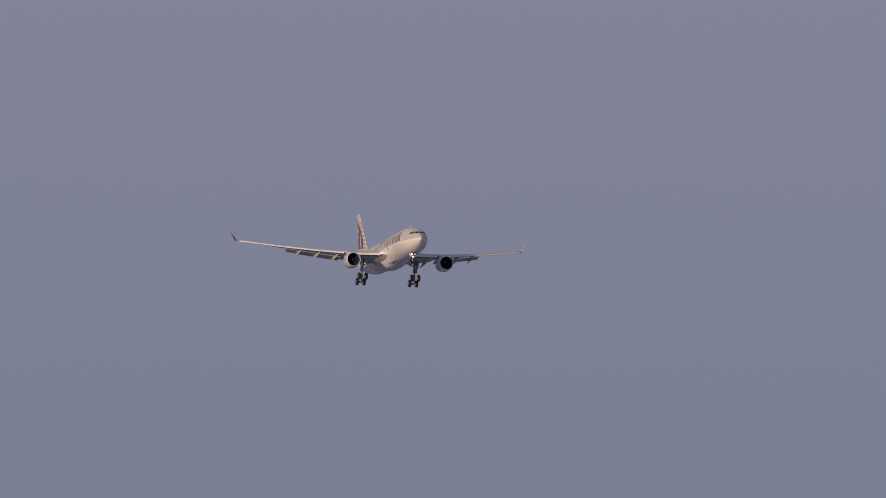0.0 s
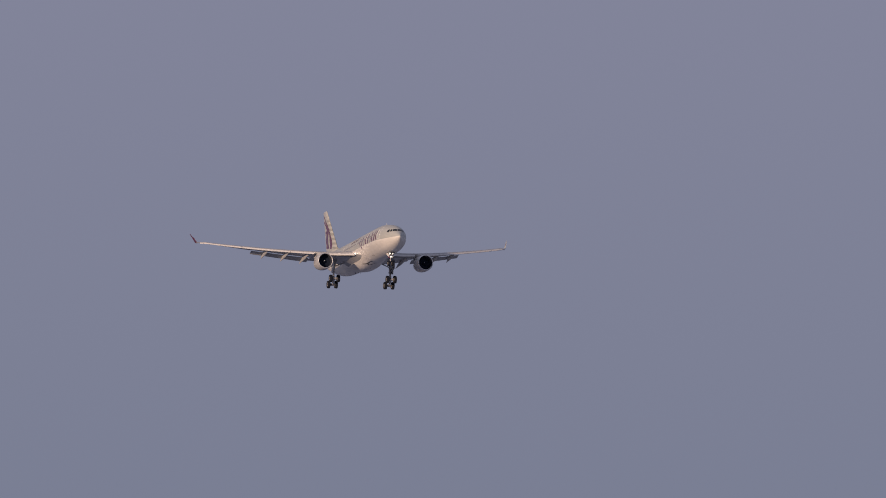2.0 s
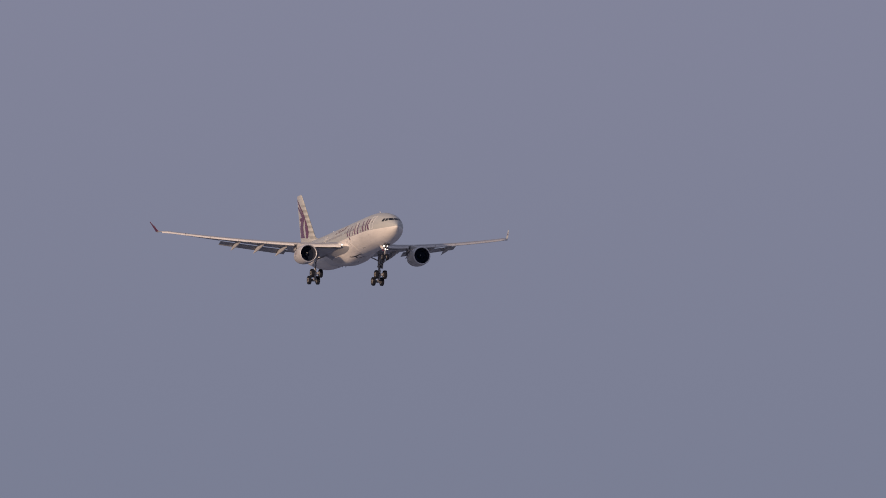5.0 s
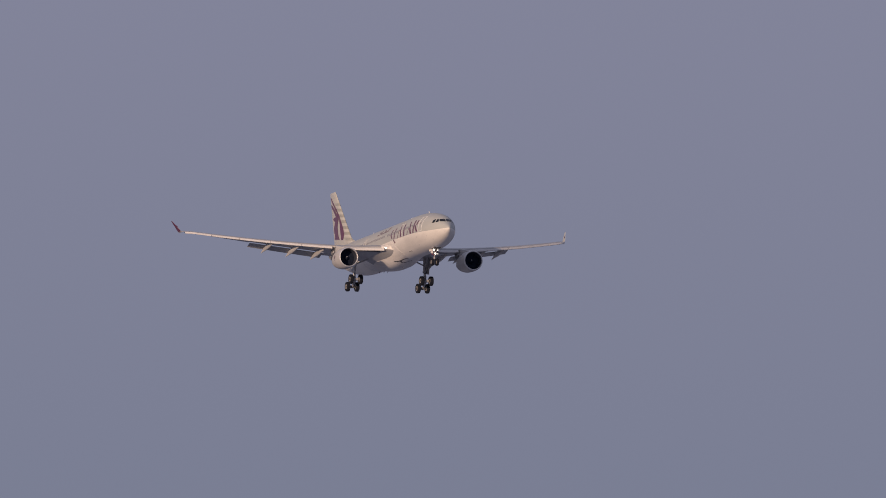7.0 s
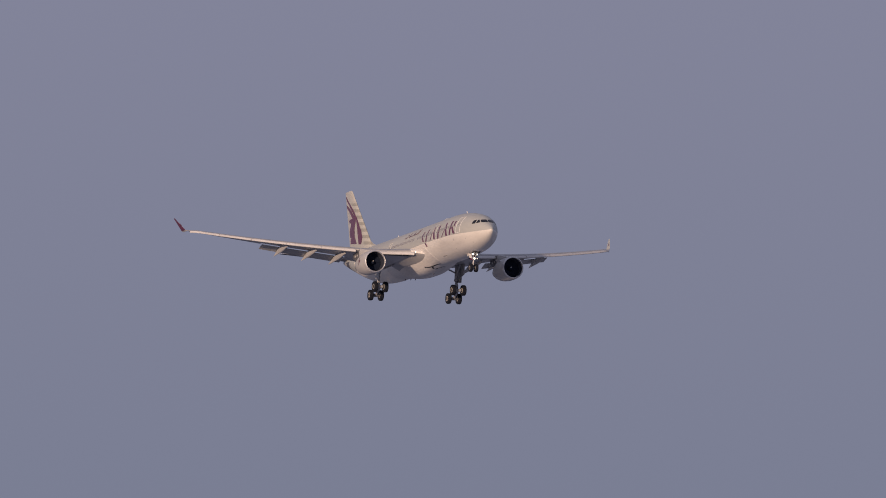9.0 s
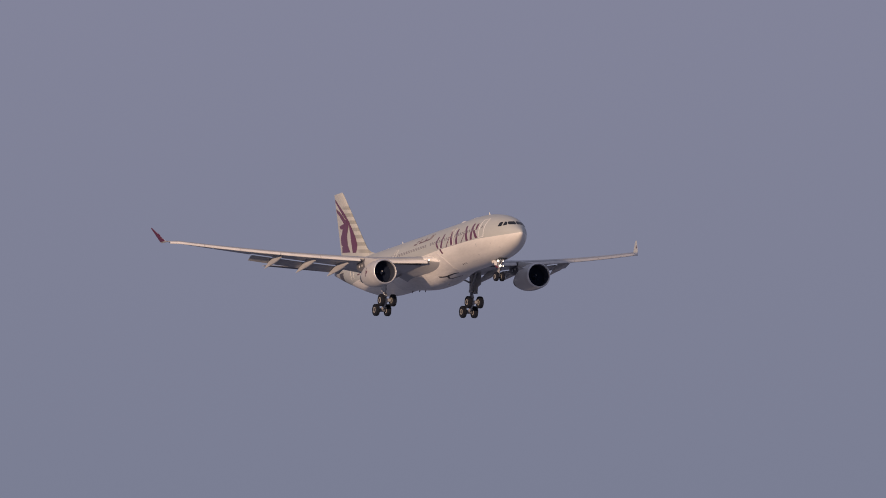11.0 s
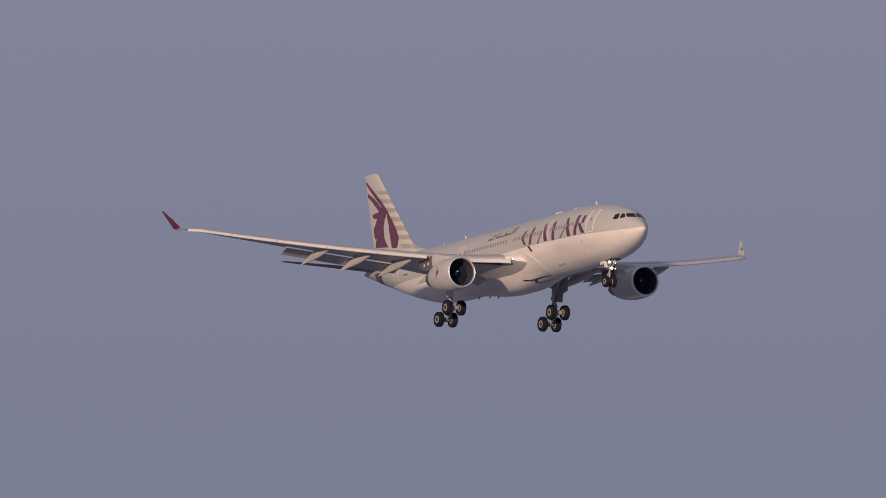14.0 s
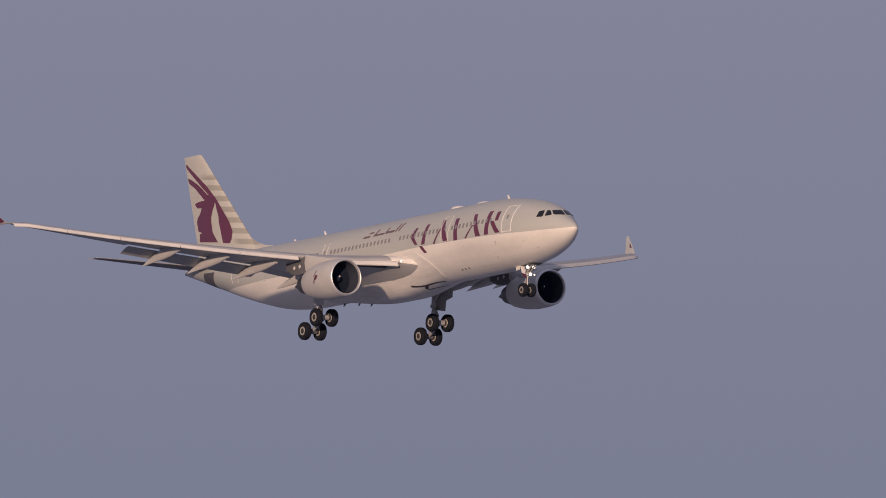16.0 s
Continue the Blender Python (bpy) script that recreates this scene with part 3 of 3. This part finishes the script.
    for y, ds, dz, c in ((29.1, 0.20, 0.04, 0.97), (29.22, 0.50, 0.18, 0.92), (29.34, 0.70, 0.38, 0.80), (29.98, 2.42, 1.80, 0.24), (30.02, 2.52, 1.88, 0.18)):
        base = section(s + ds, y, z + dz, ch * c, 0.09, 0.0, camber=0.0)
        lean = 0.15 if y < 29.4 else 0.9
        rings.append([Vector((p.x, y - (p.z - z - dz) * lean, z + dz + (p.z - z - dz) * (1 - lean * 0.5))) for p in base])
    bm = loft(rings)
    bm.faces.index_update()
    for f in bm.faces:
        seg, col = f.index // 31, f.index % 31
        f.material_index = 2 if seg < 2 else (1 if seg < 5 and col >= 15 else 0)
    part("winglet", mirror(bm, side), (GREY, RED, WING), wing, "winglet, burgundy outside, white inside greyed for haze", sharp=40)
    # small mark inside the winglet, coloured tip lamp
    ax = -(s + 1.55)
    part("winglet_emblem", slab([(ax + 0.30, side * 29.42, z + 0.78), (ax - 0.02, side * 29.54, z + 1.06), (ax - 0.22, side * 29.62, z + 1.22), (ax - 0.02, side * 29.45, z + 0.84)], (0, 0.02, 0)), RED, wing, "small burgundy mark")
    tip = section(s, 28.75, z, ch, t, tw)[15]
    part("navigation_light", lathe(((0.06, 0.02), (0.03, 0.07), (-0.2, 0.10), (-0.4, 0.05)), "x", (tip.x, side * 28.72, tip.z), 12), NAV_GREEN if side < 0 else NAV_RED, wing, "tinted navigation light cover")
    # lamp in the wing root
    part("landing_light", lathe(((0.0, 0.08), (0.03, 0.065), (0.05, 0.03)), "x", (-19.82, side * 3.36, -1.33), 16), LAMP_ROOT, wing, "lit landing light")
    part("light_housing", lathe(((0.02, 0.115), (0.02, 0.095), (-0.70, 0.095), (-0.70, 0.115)), "x", (-19.60, side * 3.36, -1.33), 16, closed=True), WHITE, wing)

# ---- tailplane ----
for side in (1, -1):
    rings = []
    for y, s, z, c in ((0.6, 49.3, 1.35, 6.3), (1.4, 49.9, 1.42, 5.75), (4, 51.5, 1.75, 4.55), (7, 53.3, 2.13, 3.15), (9.3, 54.7, 2.43, 2.1), (9.62, 55.05, 2.48, 1.75), (9.72, 55.5, 2.50, 1.2)):
        rings.append(section(s, y, z + 0.012 * c - 0.07, c, 0.055, -4.4, camber=-0.01))
    bm = loft(rings)
    bm.faces.index_update()
    # lower faces darker: shade under the tailplane, put into the colour
    for f in bm.faces:
        f.material_index = 1 if len(f.verts) == 4 and f.index % len(rings[0]) > len(CUTS) else 0
    part("tailplane", mirror(bm, side), (WING, DARKGREY), plane, "grey horizontal tailplane, shade painted on its underside", sharp=40)

# ---- fin and emblem ----


def fin_edge(z):
    """Leading and trailing edge s of the fin at height z."""
    u = (z - 2.6) / 8.45
    return 46.15 + 8.35 * u, 55.2 + 2.12 * u


rings = []
for z in (1.6, 2.6, 4, 6, 8, 10, 10.9, 11.15, 11.22):
    a, b = fin_edge(z)
    if z < 2.0:
        a = 45.2
    if z > 11:
        a += 0.06 if z < 11.2 else 0.22
    ch = b - a
    ring = []
    for c, sg in [(c, 1) for c in reversed(CUTS)] + [(c, -1) for c in CUTS[1:]]:
        h = foil(c, 0.095, 0.0)[0] * ch * (1.0 if z < 11.2 else 0.5)
        ring.append(Vector((-(a + c * ch), sg * h, z)))
    rings.append(ring)
fin = part("fin", loft(rings), FIN, plane, "tall pale fin with taupe waves and a burgundy emblem", sharp=40)
rings = []
for s, z in ((42.0, 2.55), (43.6, 2.64), (45.0, 2.82), (46.1, 3.12), (47.0, 3.55), (47.9, 4.2)):
    rings.append([Vector((-s, 0.16 * c, zz)) for c, zz in ((-1.2, 2.3), (-0.7, (z + 2.3) / 2), (0, z), (0.7, (z + 2.3) / 2), (1.2, 2.3))])
part("dorsal_fillet", loft(rings), FIN, fin)


def fin_skin(s, z, side, off):
    a, b = fin_edge(z)
    c = max(0.0, min(1.0, (s - a) / (b - a)))
    return Vector((-s, side * (foil(c, 0.095, 0.0)[0] * (b - a) + off), z))


def fin_band(rows, side, off):
    """A burgundy shape on the fin; rows of height on the slanted grid, front s, rear s."""
    bm = bmesh.new()
    hs = [r[0] for r in rows]
    vs = []
    for j in range(4 * (len(rows) - 1) + 1):
        h = float(np.interp(j / 4, range(len(rows)), hs))
        lo, hi = (float(np.interp(h, hs, [r[k] for r in rows])) for k in (1, 2))
        row = []
        for i in range(7):
            s = lo + (hi - lo) * i / 6
            row.append(bm.verts.new(fin_skin(s, h + 0.111 * (s - 52), side, off)))
        vs.append(row)
    for p, q in zip(vs, vs[1:]):
        for i in range(6):
            bm.faces.new((p[i], p[i + 1], q[i + 1], q[i]))
    part("emblem_shape", bm, RED, fin, "burgundy emblem shape on the fin")


for side in (-1, 1):
    # the long front band, the broad mass behind it, a short pointed shape, the second band
    fin_band(((3.69, 49.81, 50.91), (4.03, 49.56, 51.06), (4.63, 49.43, 51.29), (5.39, 49.96, 51.59), (5.85, 50.44, 51.65), (6.31, 50.96, 51.89), (6.93, 51.66, 52.17), (7.38, 52.17, 52.72),
              (7.69, 52.63, 53.41), (8.23, 53.43, 54.39), (8.70, 54.28, 55.16), (9.23, 55.27, 56.08), (9.78, 56.39, 57.00), (10.05, 56.86, 57.08)), side, 0.016)
    fin_band(((3.76, 51.78, 55.00), (4.18, 52.25, 54.98), (4.39, 52.47, 55.00), (4.51, 52.60, 54.50), (4.63, 52.69, 55.20), (5.37, 52.85, 55.42), (5.71, 52.87, 55.24), (6.01, 52.75, 54.83),
              (6.47, 52.52, 54.49), (6.78, 52.29, 54.40), (7.08, 52.26, 53.98), (7.38, 52.32, 53.90), (7.60, 52.55, 53.70)), side, 0.020)
    fin_band(((6.52, 54.39, 55.25), (6.66, 54.28, 55.48), (6.86, 54.03, 55.67), (7.01, 53.86, 55.03), (7.12, 53.82, 54.30)), side, 0.024)
    fin_band(((7.24, 52.72, 54.08), (7.57, 53.35, 54.56), (7.85, 53.88, 55.08), (8.08, 54.26, 55.44), (8.40, 54.94, 56.22), (8.55, 55.34, 56.59), (8.78, 56.04, 56.72), (8.94, 56.60, 56.74)), side, 0.028)

# ---- engines ----
AT = Vector((-17.92, 9.37, -2.98))
for side in (1, -1):
    at = Vector((AT.x, side * AT.y, AT.z))
    outer = ((-0.22, 1.435), (-0.6, 1.475), (-1.3, 1.51), (-2.2, 1.51), (-3.2, 1.43), (-4.1, 1.28), (-4.85, 1.10), (-4.85, 1.06), (-4.0, 1.16), (-1.2, 1.24), (-0.22, 1.24))
    engine = part("engine", lathe(outer, "x", at, 56, closed=True), NACELLE, plane, "grey turbofan nacelle with polished inlet lip", sharp=35)
    lip = [(-0.24, 1.437), (-0.12, 1.405), (-0.03, 1.36), (0.0, 1.315), (-0.03, 1.27), (-0.12, 1.245), (-0.24, 1.235)]
    part("inlet_lip", lathe(lip + [(-0.24, 1.30)], "x", at, 56, closed=True), METAL, engine, "polished metal inlet lip", sharp=60)
    part("inlet_liner", lathe(((-0.23, 1.236), (-0.9, 1.215), (-1.6, 1.22), (-1.6, 1.23), (-0.23, 1.2385)), "x", at, 48, closed=True), LINER, engine)
    part("fan_backing", lathe(((-1.58, 1.22), (-1.59, 0.01)), "x", at, 40), FAN, engine)
    blades = bmesh.new()
    for k in range(26):
        a = 2 * math.pi * k / 26
        row = []
        for r, tw, wd in ((0.32, 60, 0.08), (0.8, 72, 0.15), (1.2, 80, 0.20)):
            d = radians(tw)
            rad = Vector((0, math.cos(a), math.sin(a)))
            tan = Vector((0, -math.sin(a), math.cos(a)))
            c = at + Vector((-1.53, 0, 0)) + rad * r
            row.append((c + Vector((math.cos(d) * wd, 0, 0)) - tan * math.sin(d) * wd, c - Vector((math.cos(d) * wd, 0, 0)) + tan * math.sin(d) * wd))
        vs = [[blades.verts.new(p) for p in pr] for pr in row]
        for p, q in zip(vs, vs[1:]):
            blades.faces.new((p[0], p[1], q[1], q[0]))
    part("fan", blades, FAN, engine, "dark titanium fan blades", sharp=80)
    spin = part("spinner", lathe(((-0.98, 0.01), (-1.03, 0.10), (-1.15, 0.20), (-1.35, 0.30), (-1.57, 0.36)), "x", at, 24), FAN, engine)
    bm = bmesh.new()
    bmesh.ops.create_uvsphere(bm, u_segments=10, v_segments=6, radius=0.075)
    for v in bm.verts:
        v.co = v.co + at + Vector((-1.10, 0.05, 0.16))
    part("spinner_mark", bm, SPOT, spin)
    part("core_cowl", lathe(((-4.3, 0.96), (-5.0, 0.92), (-5.7, 0.80), (-6.2, 0.66), (-6.2, 0.62), (-4.3, 0.62)), "x", at, 36, closed=True), HOT, engine, "heat-stained core cowl")
    part("exhaust_plug", lathe(((-5.4, 0.52), (-6.3, 0.42), (-7.0, 0.22), (-7.5, 0.05)), "x", at, 24), HOT, engine)
    part("strake", slab([(at.x - 1.2, at.y - side * 1.30, at.z + 0.86), (at.x - 2.6, at.y - side * 1.26, at.z + 0.90), (at.x - 2.6, at.y - side * 1.62, at.z + 1.22), (at.x - 2.1, at.y - side * 1.58, at.z + 1.18)], (0, 0.03, -0.03)), NACELLE, engine)
    # small emblem on the cowl
    for b in ((-2.25, 0.42, 0.12, 0.50), (-2.05, 0.12, 0.34, 0.34), (-2.30, -0.12, 0.16, 0.40)):
        bm = bmesh.new()
        pts = []
        for i in range(5):
            for j in range(3):
                ds, dh = (j / 2 - 0.5) * b[2], (i / 4 - 0.5) * b[3]
                s = b[0] + ds + dh * 0.5
                h = b[1] + dh
                rr = np.interp(-s, [1.3, 2.2, 3.2, 4.1], [1.51, 1.51, 1.43, 1.28]) + 0.012
                pts.append(bm.verts.new(at + Vector((s, side * math.sqrt(rr * rr - h * h), h))))
        for i in range(4):
            for j in range(2):
                bm.faces.new((pts[i * 3 + j], pts[i * 3 + j + 1], pts[i * 3 + j + 4], pts[i * 3 + j + 3]))
        part("cowl_emblem", bm, RED, engine, "small burgundy emblem shape")
    # pylon
    rings = []
    for s, w, z0, z1 in ((19.8, 0.10, -1.62, -1.40), (20.6, 0.28, -1.7, -1.22), (22.2, 0.36, -1.8, -0.92), (23.4, 0.38, -2.0, -0.72)):
        rings.append([Vector((-s, at.y + w * c, zz)) for c, zz in ((-0.7, z0), (-1, (z0 + z1) / 2), (-0.7, z1), (0.7, z1), (1, (z0 + z1) / 2), (0.7, z0))])
    part("pylon", loft(rings), NACELLE, engine, "engine pylon", sharp=50)
    rings = []
    for s, w, z0, z1 in ((23.42, 0.38, -2.1, -0.8), (24.6, 0.36, -2.16, -0.9), (25.6, 0.26, -2.0, -1.0), (26.6, 0.08, -1.6, -1.05)):
        rings.append([Vector((-s, at.y + w * c, zz)) for c, zz in ((-0.7, z0), (-1, (z0 + z1) / 2), (-0.7, z1), (0.7, z1), (1, (z0 + z1) / 2), (0.7, z0))])
    pylon = part("aft_pylon", loft(rings), DARKGREY, engine, "dark rear part of the engine pylon", sharp=50)
    for s, z in ((24.1, -1.55), (24.9, -1.6)):
        for f in (-1, 1):
            part("pylon_panel", lathe(((0.0, 0.16), (0.02 * f, 0.14)), "y", (-s, at.y + f * 0.385, z), 16), SLAT, pylon)

# ---- landing gear ----


def wheel(parent, at, r, w):
    prof = [(-w / 2 * 0.72, r * 0.55), (-w / 2 * 0.96, r * 0.66), (-w / 2, r * 0.80), (-w / 2 * 0.90, r * 0.92), (-w / 2 * 0.62, r * 0.985)]
    prof += [(-w * 0.2, r), (-w * 0.17, r * 0.985), (-w * 0.03, r * 0.985), (0, r)]
    prof += [(-a, b) for a, b in reversed(prof[:-1])]
    tyre = part("wheel", lathe(prof, "y", at, 32, closed=False), RUBBER, parent, "black rubber tyre on an alloy wheel", sharp=40)
    rim = [(-w / 2 * 0.80, r * 0.50), (-w / 2 * 0.92, r * 0.46), (-w / 2 * 0.88, r * 0.36), (-w / 2 * 0.25, r * 0.30), (-w / 2 * 0.25, r * 0.16), (-w / 2 * 0.85, r * 0.14), (-w / 2 * 0.88, r * 0.02)]
    rim += [(-a, b) for a, b in reversed(rim)]
    part("rim", lathe(rim, "y", at, 24), RIM, tyre, "pale alloy rim")
    for f in (-1, 1):
        part("hub", lathe(((f * w / 2 * 0.80, r * 0.30), (f * w / 2 * 0.93, r * 0.27), (f * w / 2 * 0.97, r * 0.10)), "y", at, 16), DARK, tyre)
    return tyre


GX, GZ, TILT = -28.67, -5.41, 0.477
for side in (1, -1):
    gy = side * 5.34
    c = Vector((GX, gy, GZ))
    top = Vector((-28.1, side * 5.25, -1.5))
    gear = part("main_gear", tube(top, c + Vector((0.05, 0, 1.75)), 0.24, 0.22), STRUT, plane, "main landing gear leg with a tilted four-wheel bogie")
    part("piston", tube(c + Vector((0.05, 0, 1.8)), c, 0.14), STEEL, gear, "bright steel piston")
    part("collar", tube(c + Vector((0.05, 0, 1.95)), c + Vector((0.05, 0, 1.7)), 0.28), STRUT, gear)
    fwd = Vector((math.cos(TILT), 0, math.sin(TILT)))
    part("bogie_beam", tube(c - fwd * 1.05, c + fwd * 1.05, 0.15), STRUT, gear)
    for k in (-0.99, 0.99):
        part("axle", tube(c + fwd * k + Vector((0, -0.95, 0)), c + fwd * k + Vector((0, 0.95, 0)), 0.085), STEEL, gear)
        # front brake pale as if lit, rear one dark: light put into the colour
        part("brake", tube(c + fwd * k + Vector((0, -0.36, 0)), c + fwd * k + Vector((0, 0.36, 0)), 0.21), STRUT if k > 0 else DARKGREY, gear)
        for yy in (-0.70, 0.70):
            wheel(gear, c + fwd * k + Vector((0, yy, 0)), 0.70, 0.52)
    part("side_brace", tube(Vector((-28.3, side * 5.2, -2.7)), Vector((-28.0, side * 3.2, -1.9)), 0.10), STRUT, gear)
    part("drag_brace", tube(Vector((-28.4, side * 5.25, -3.3)), Vector((-26.6, side * 5.2, -1.7)), 0.09), STRUT, gear)
    part("torque_link", slab([c + Vector((0.18, 0, 1.75)), c + Vector((0.62, 0, 1.05)), c + Vector((0.15, 0, 0.3)), c + Vector((0.30, 0, 1.05))], (0, 0.22, 0)), STRUT, gear)
    part("pitch_trimmer", tube(c + Vector((-0.16, 0, 1.6)), c - fwd * 0.7 + Vector((0, 0, 0.1)), 0.07), STEEL, gear)
    part("gear_door", slab([(-26.35, side * 5.72, -1.35), (-28.75, side * 5.72, -1.35), (-28.75, side * 5.62, -3.85), (-27.45, side * 5.62, -4.05), (-27.30, side * 5.64, -3.25), (-26.45, side * 5.68, -3.05)], (0, 0.07, 0)), WING, gear, "pale grey leg door")
    part("hydraulic_line", tube(c + Vector((0.22, 0.12, 1.9)), c + Vector((0.3, 0.15, 0.5)), 0.025, n=8), DARK, gear)

nose_gear = part("nose_gear", tube((-6.75, 0, -2.3), (-6.9, 0, -3.75), 0.13), STRUT, plane, "nose landing gear with lit lamps")
part("piston", tube((-6.9, 0, -3.7), (-7.05, 0, -4.72), 0.085), STEEL, nose_gear, "bright steel piston")
part("axle", tube((-7.05, -0.5, -4.73), (-7.05, 0.5, -4.73), 0.07), STEEL, nose_gear)
for yy in (-0.36, 0.36):
    wheel(nose_gear, Vector((-7.05, yy, -4.73)), 0.525, 0.38)
part("drag_brace", tube((-6.8, 0.12, -3.4), (-5.4, 0.2, -2.5), 0.07), STRUT, nose_gear)
part("drag_brace", tube((-6.8, -0.12, -3.4), (-5.4, -0.2, -2.5), 0.07), STRUT, nose_gear)
part("torque_link", slab([(-7.05, 0, -3.75), (-7.4, 0, -4.15), (-7.12, 0, -4.6), (-7.2, 0, -4.15)], (0, 0.14, 0)), STRUT, nose_gear)
part("lamp_bracket", tube((-6.74, -0.42, -2.98), (-6.74, 0.42, -2.98), 0.05), STRUT, nose_gear)
for y, z, r, m in ((-0.30, -2.98, 0.115, LAMP), (0.25, -2.98, 0.115, LAMP), (-0.06, -3.52, 0.12, LAMP), (0.30, -3.55, 0.06, LAMP_SMALL), (-0.02, -2.76, 0.07, LAMP_SMALL)):
    lamp = part("nose_lamp", lathe(((0.0, r), (0.05, r * 0.9), (0.08, r * 0.4)), "x", (-6.46, y, z - 0.06), 16), m, nose_gear, "lit nose-gear lamp")
    part("lamp_shell", lathe(((0.02, r * 1.25), (-0.02, r * 1.3), (-0.22, r * 0.5), (-0.2, r * 0.3), (-0.03, r * 1.05)), "x", (-6.46, y, z - 0.06), 16, closed=True), STEEL, lamp)
for yy in (-0.62, 0.62):
    part("gear_door", slab([(-7.0, yy * 0.9, -2.76), (-7.6, yy * 0.9, -2.82), (-7.55, yy * 1.0, -3.22), (-7.05, yy * 1.0, -3.18)], (0, 0.05, 0)), WHITE, nose_gear, "white nose-gear door")
part("leg_plate", slab([(-6.78, -0.36, -3.00), (-6.78, -0.72, -2.92), (-6.78, -0.62, -3.46), (-6.78, -0.30, -3.54)], (0.03, 0, 0)), OUTLINE, nose_gear, "white plate on the nose leg")
part("leg_plate", slab([(-6.77, -0.30, -3.54), (-6.77, -0.60, -3.48), (-6.77, -0.44, -3.76), (-6.77, -0.20, -3.80)], (0.03, 0, 0)), RED, nose_gear, "dark red plate on the nose leg")
for y0, y1, z0, z1 in ((0.30, 0.52, -2.80, -3.30), (-0.14, -0.34, -2.85, -3.45), (0.14, 0.40, -3.62, -3.05)):
    part("steering_link", tube((-6.70, y0, z0), (-6.80, y1, z1), 0.035, n=10), STEEL, nose_gear)
for y in (-0.15, 0.16):
    part("hydraulic_line", tube((-6.66, y, -2.75), (-6.82, y * 0.8, -3.70), 0.02, n=8), DARK, nose_gear)
part("steering_collar", lathe(((-3.38, 0.17), (-3.42, 0.19), (-3.62, 0.19), (-3.66, 0.16)), "z", (-6.86, 0, 0), 20), STRUT, nose_gear)
# flat plate; the shade inside the open bay is painted as its colour
part("bay_opening", slab([(-5.5, -0.5, -2.83), (-5.5, 0.5, -2.83), (-7.3, 0.5, -2.97), (-7.3, -0.5, -2.97)], (0, 0, 0.03)), DARK, nose_gear)


# ---- flight ----
# seconds, place of the nose, yaw to its left, nose up, right wing up, in degrees
FLIGHT = (
    (0, 402.00, 1666.05, 103.31, -0.338, 4.161, -1.246),
    (0.5, 399.38, 1631.94, 101.15, -0.251, 4.252, -1.147),
    (1, 396.84, 1597.77, 98.88, -0.209, 4.096, -0.801),
    (1.5, 394.38, 1563.56, 96.78, -0.203, 4.270, -0.634),
    (2, 392.06, 1529.30, 94.59, -0.116, 4.209, -0.576),
    (2.5, 389.82, 1495.00, 92.39, -0.083, 4.120, -0.638),
    (3, 387.65, 1460.65, 90.21, -0.117, 4.022, -0.753),
    (3.5, 385.62, 1426.24, 88.00, -0.058, 3.840, -0.760),
    (3.7, 384.86, 1412.47, 87.16, 0.010, 3.865, -0.769),
    (5.8, 377.73, 1267.42, 78.37, 0.451, 3.785, -0.266),
    (6, 377.10, 1253.57, 77.54, 0.410, 3.753, -0.283),
    (6.5, 375.59, 1218.89, 75.48, 0.267, 3.720, -0.440),
    (7, 374.24, 1184.17, 73.44, 0.249, 3.696, -0.583),
    (7.5, 372.99, 1149.40, 71.42, 0.234, 3.694, -0.805),
    (8, 371.85, 1114.59, 69.43, 0.233, 3.732, -1.008),
    (8.5, 370.82, 1079.74, 67.52, 0.262, 3.899, -1.165),
    (9, 369.91, 1044.83, 65.59, 0.313, 3.997, -1.174),
    (9.5, 369.10, 1009.88, 63.69, 0.362, 4.114, -1.083),
    (11.8, 366.47, 848.50, 54.83, 0.154, 4.088, -0.512),
    (12, 366.30, 834.42, 54.08, 0.054, 4.114, -0.330),
    (12.5, 366.00, 799.19, 52.22, -0.117, 4.158, -0.347),
    (13, 365.86, 763.91, 50.25, -0.151, 3.921, -0.314),
    (13.5, 365.77, 728.58, 48.37, -0.286, 3.871, -0.454),
    (14, 365.85, 693.22, 46.67, -0.281, 4.175, -1.008),
    (14.5, 366.07, 657.81, 44.94, -0.207, 4.381, -1.328),
    (15, 366.41, 622.34, 43.06, -0.078, 4.232, -1.039),
    (15.5, 366.78, 586.82, 41.12, -0.099, 3.928, -0.725),
    (16, 367.19, 551.26, 39.22, -0.255, 3.681, -0.648),
)


def motions():
    rows = []
    for t, x, y, z, yaw, up, bank in FLIGHT:
        turn = Matrix.Rotation(radians(-90 + yaw), 4, "Z") @ Matrix.Rotation(radians(-up), 4, "Y") @ Matrix.Rotation(radians(bank), 4, "X")
        rows.append((t, Matrix.Translation((x, y, z)) @ turn))
    walk(plane, rows)


motions()
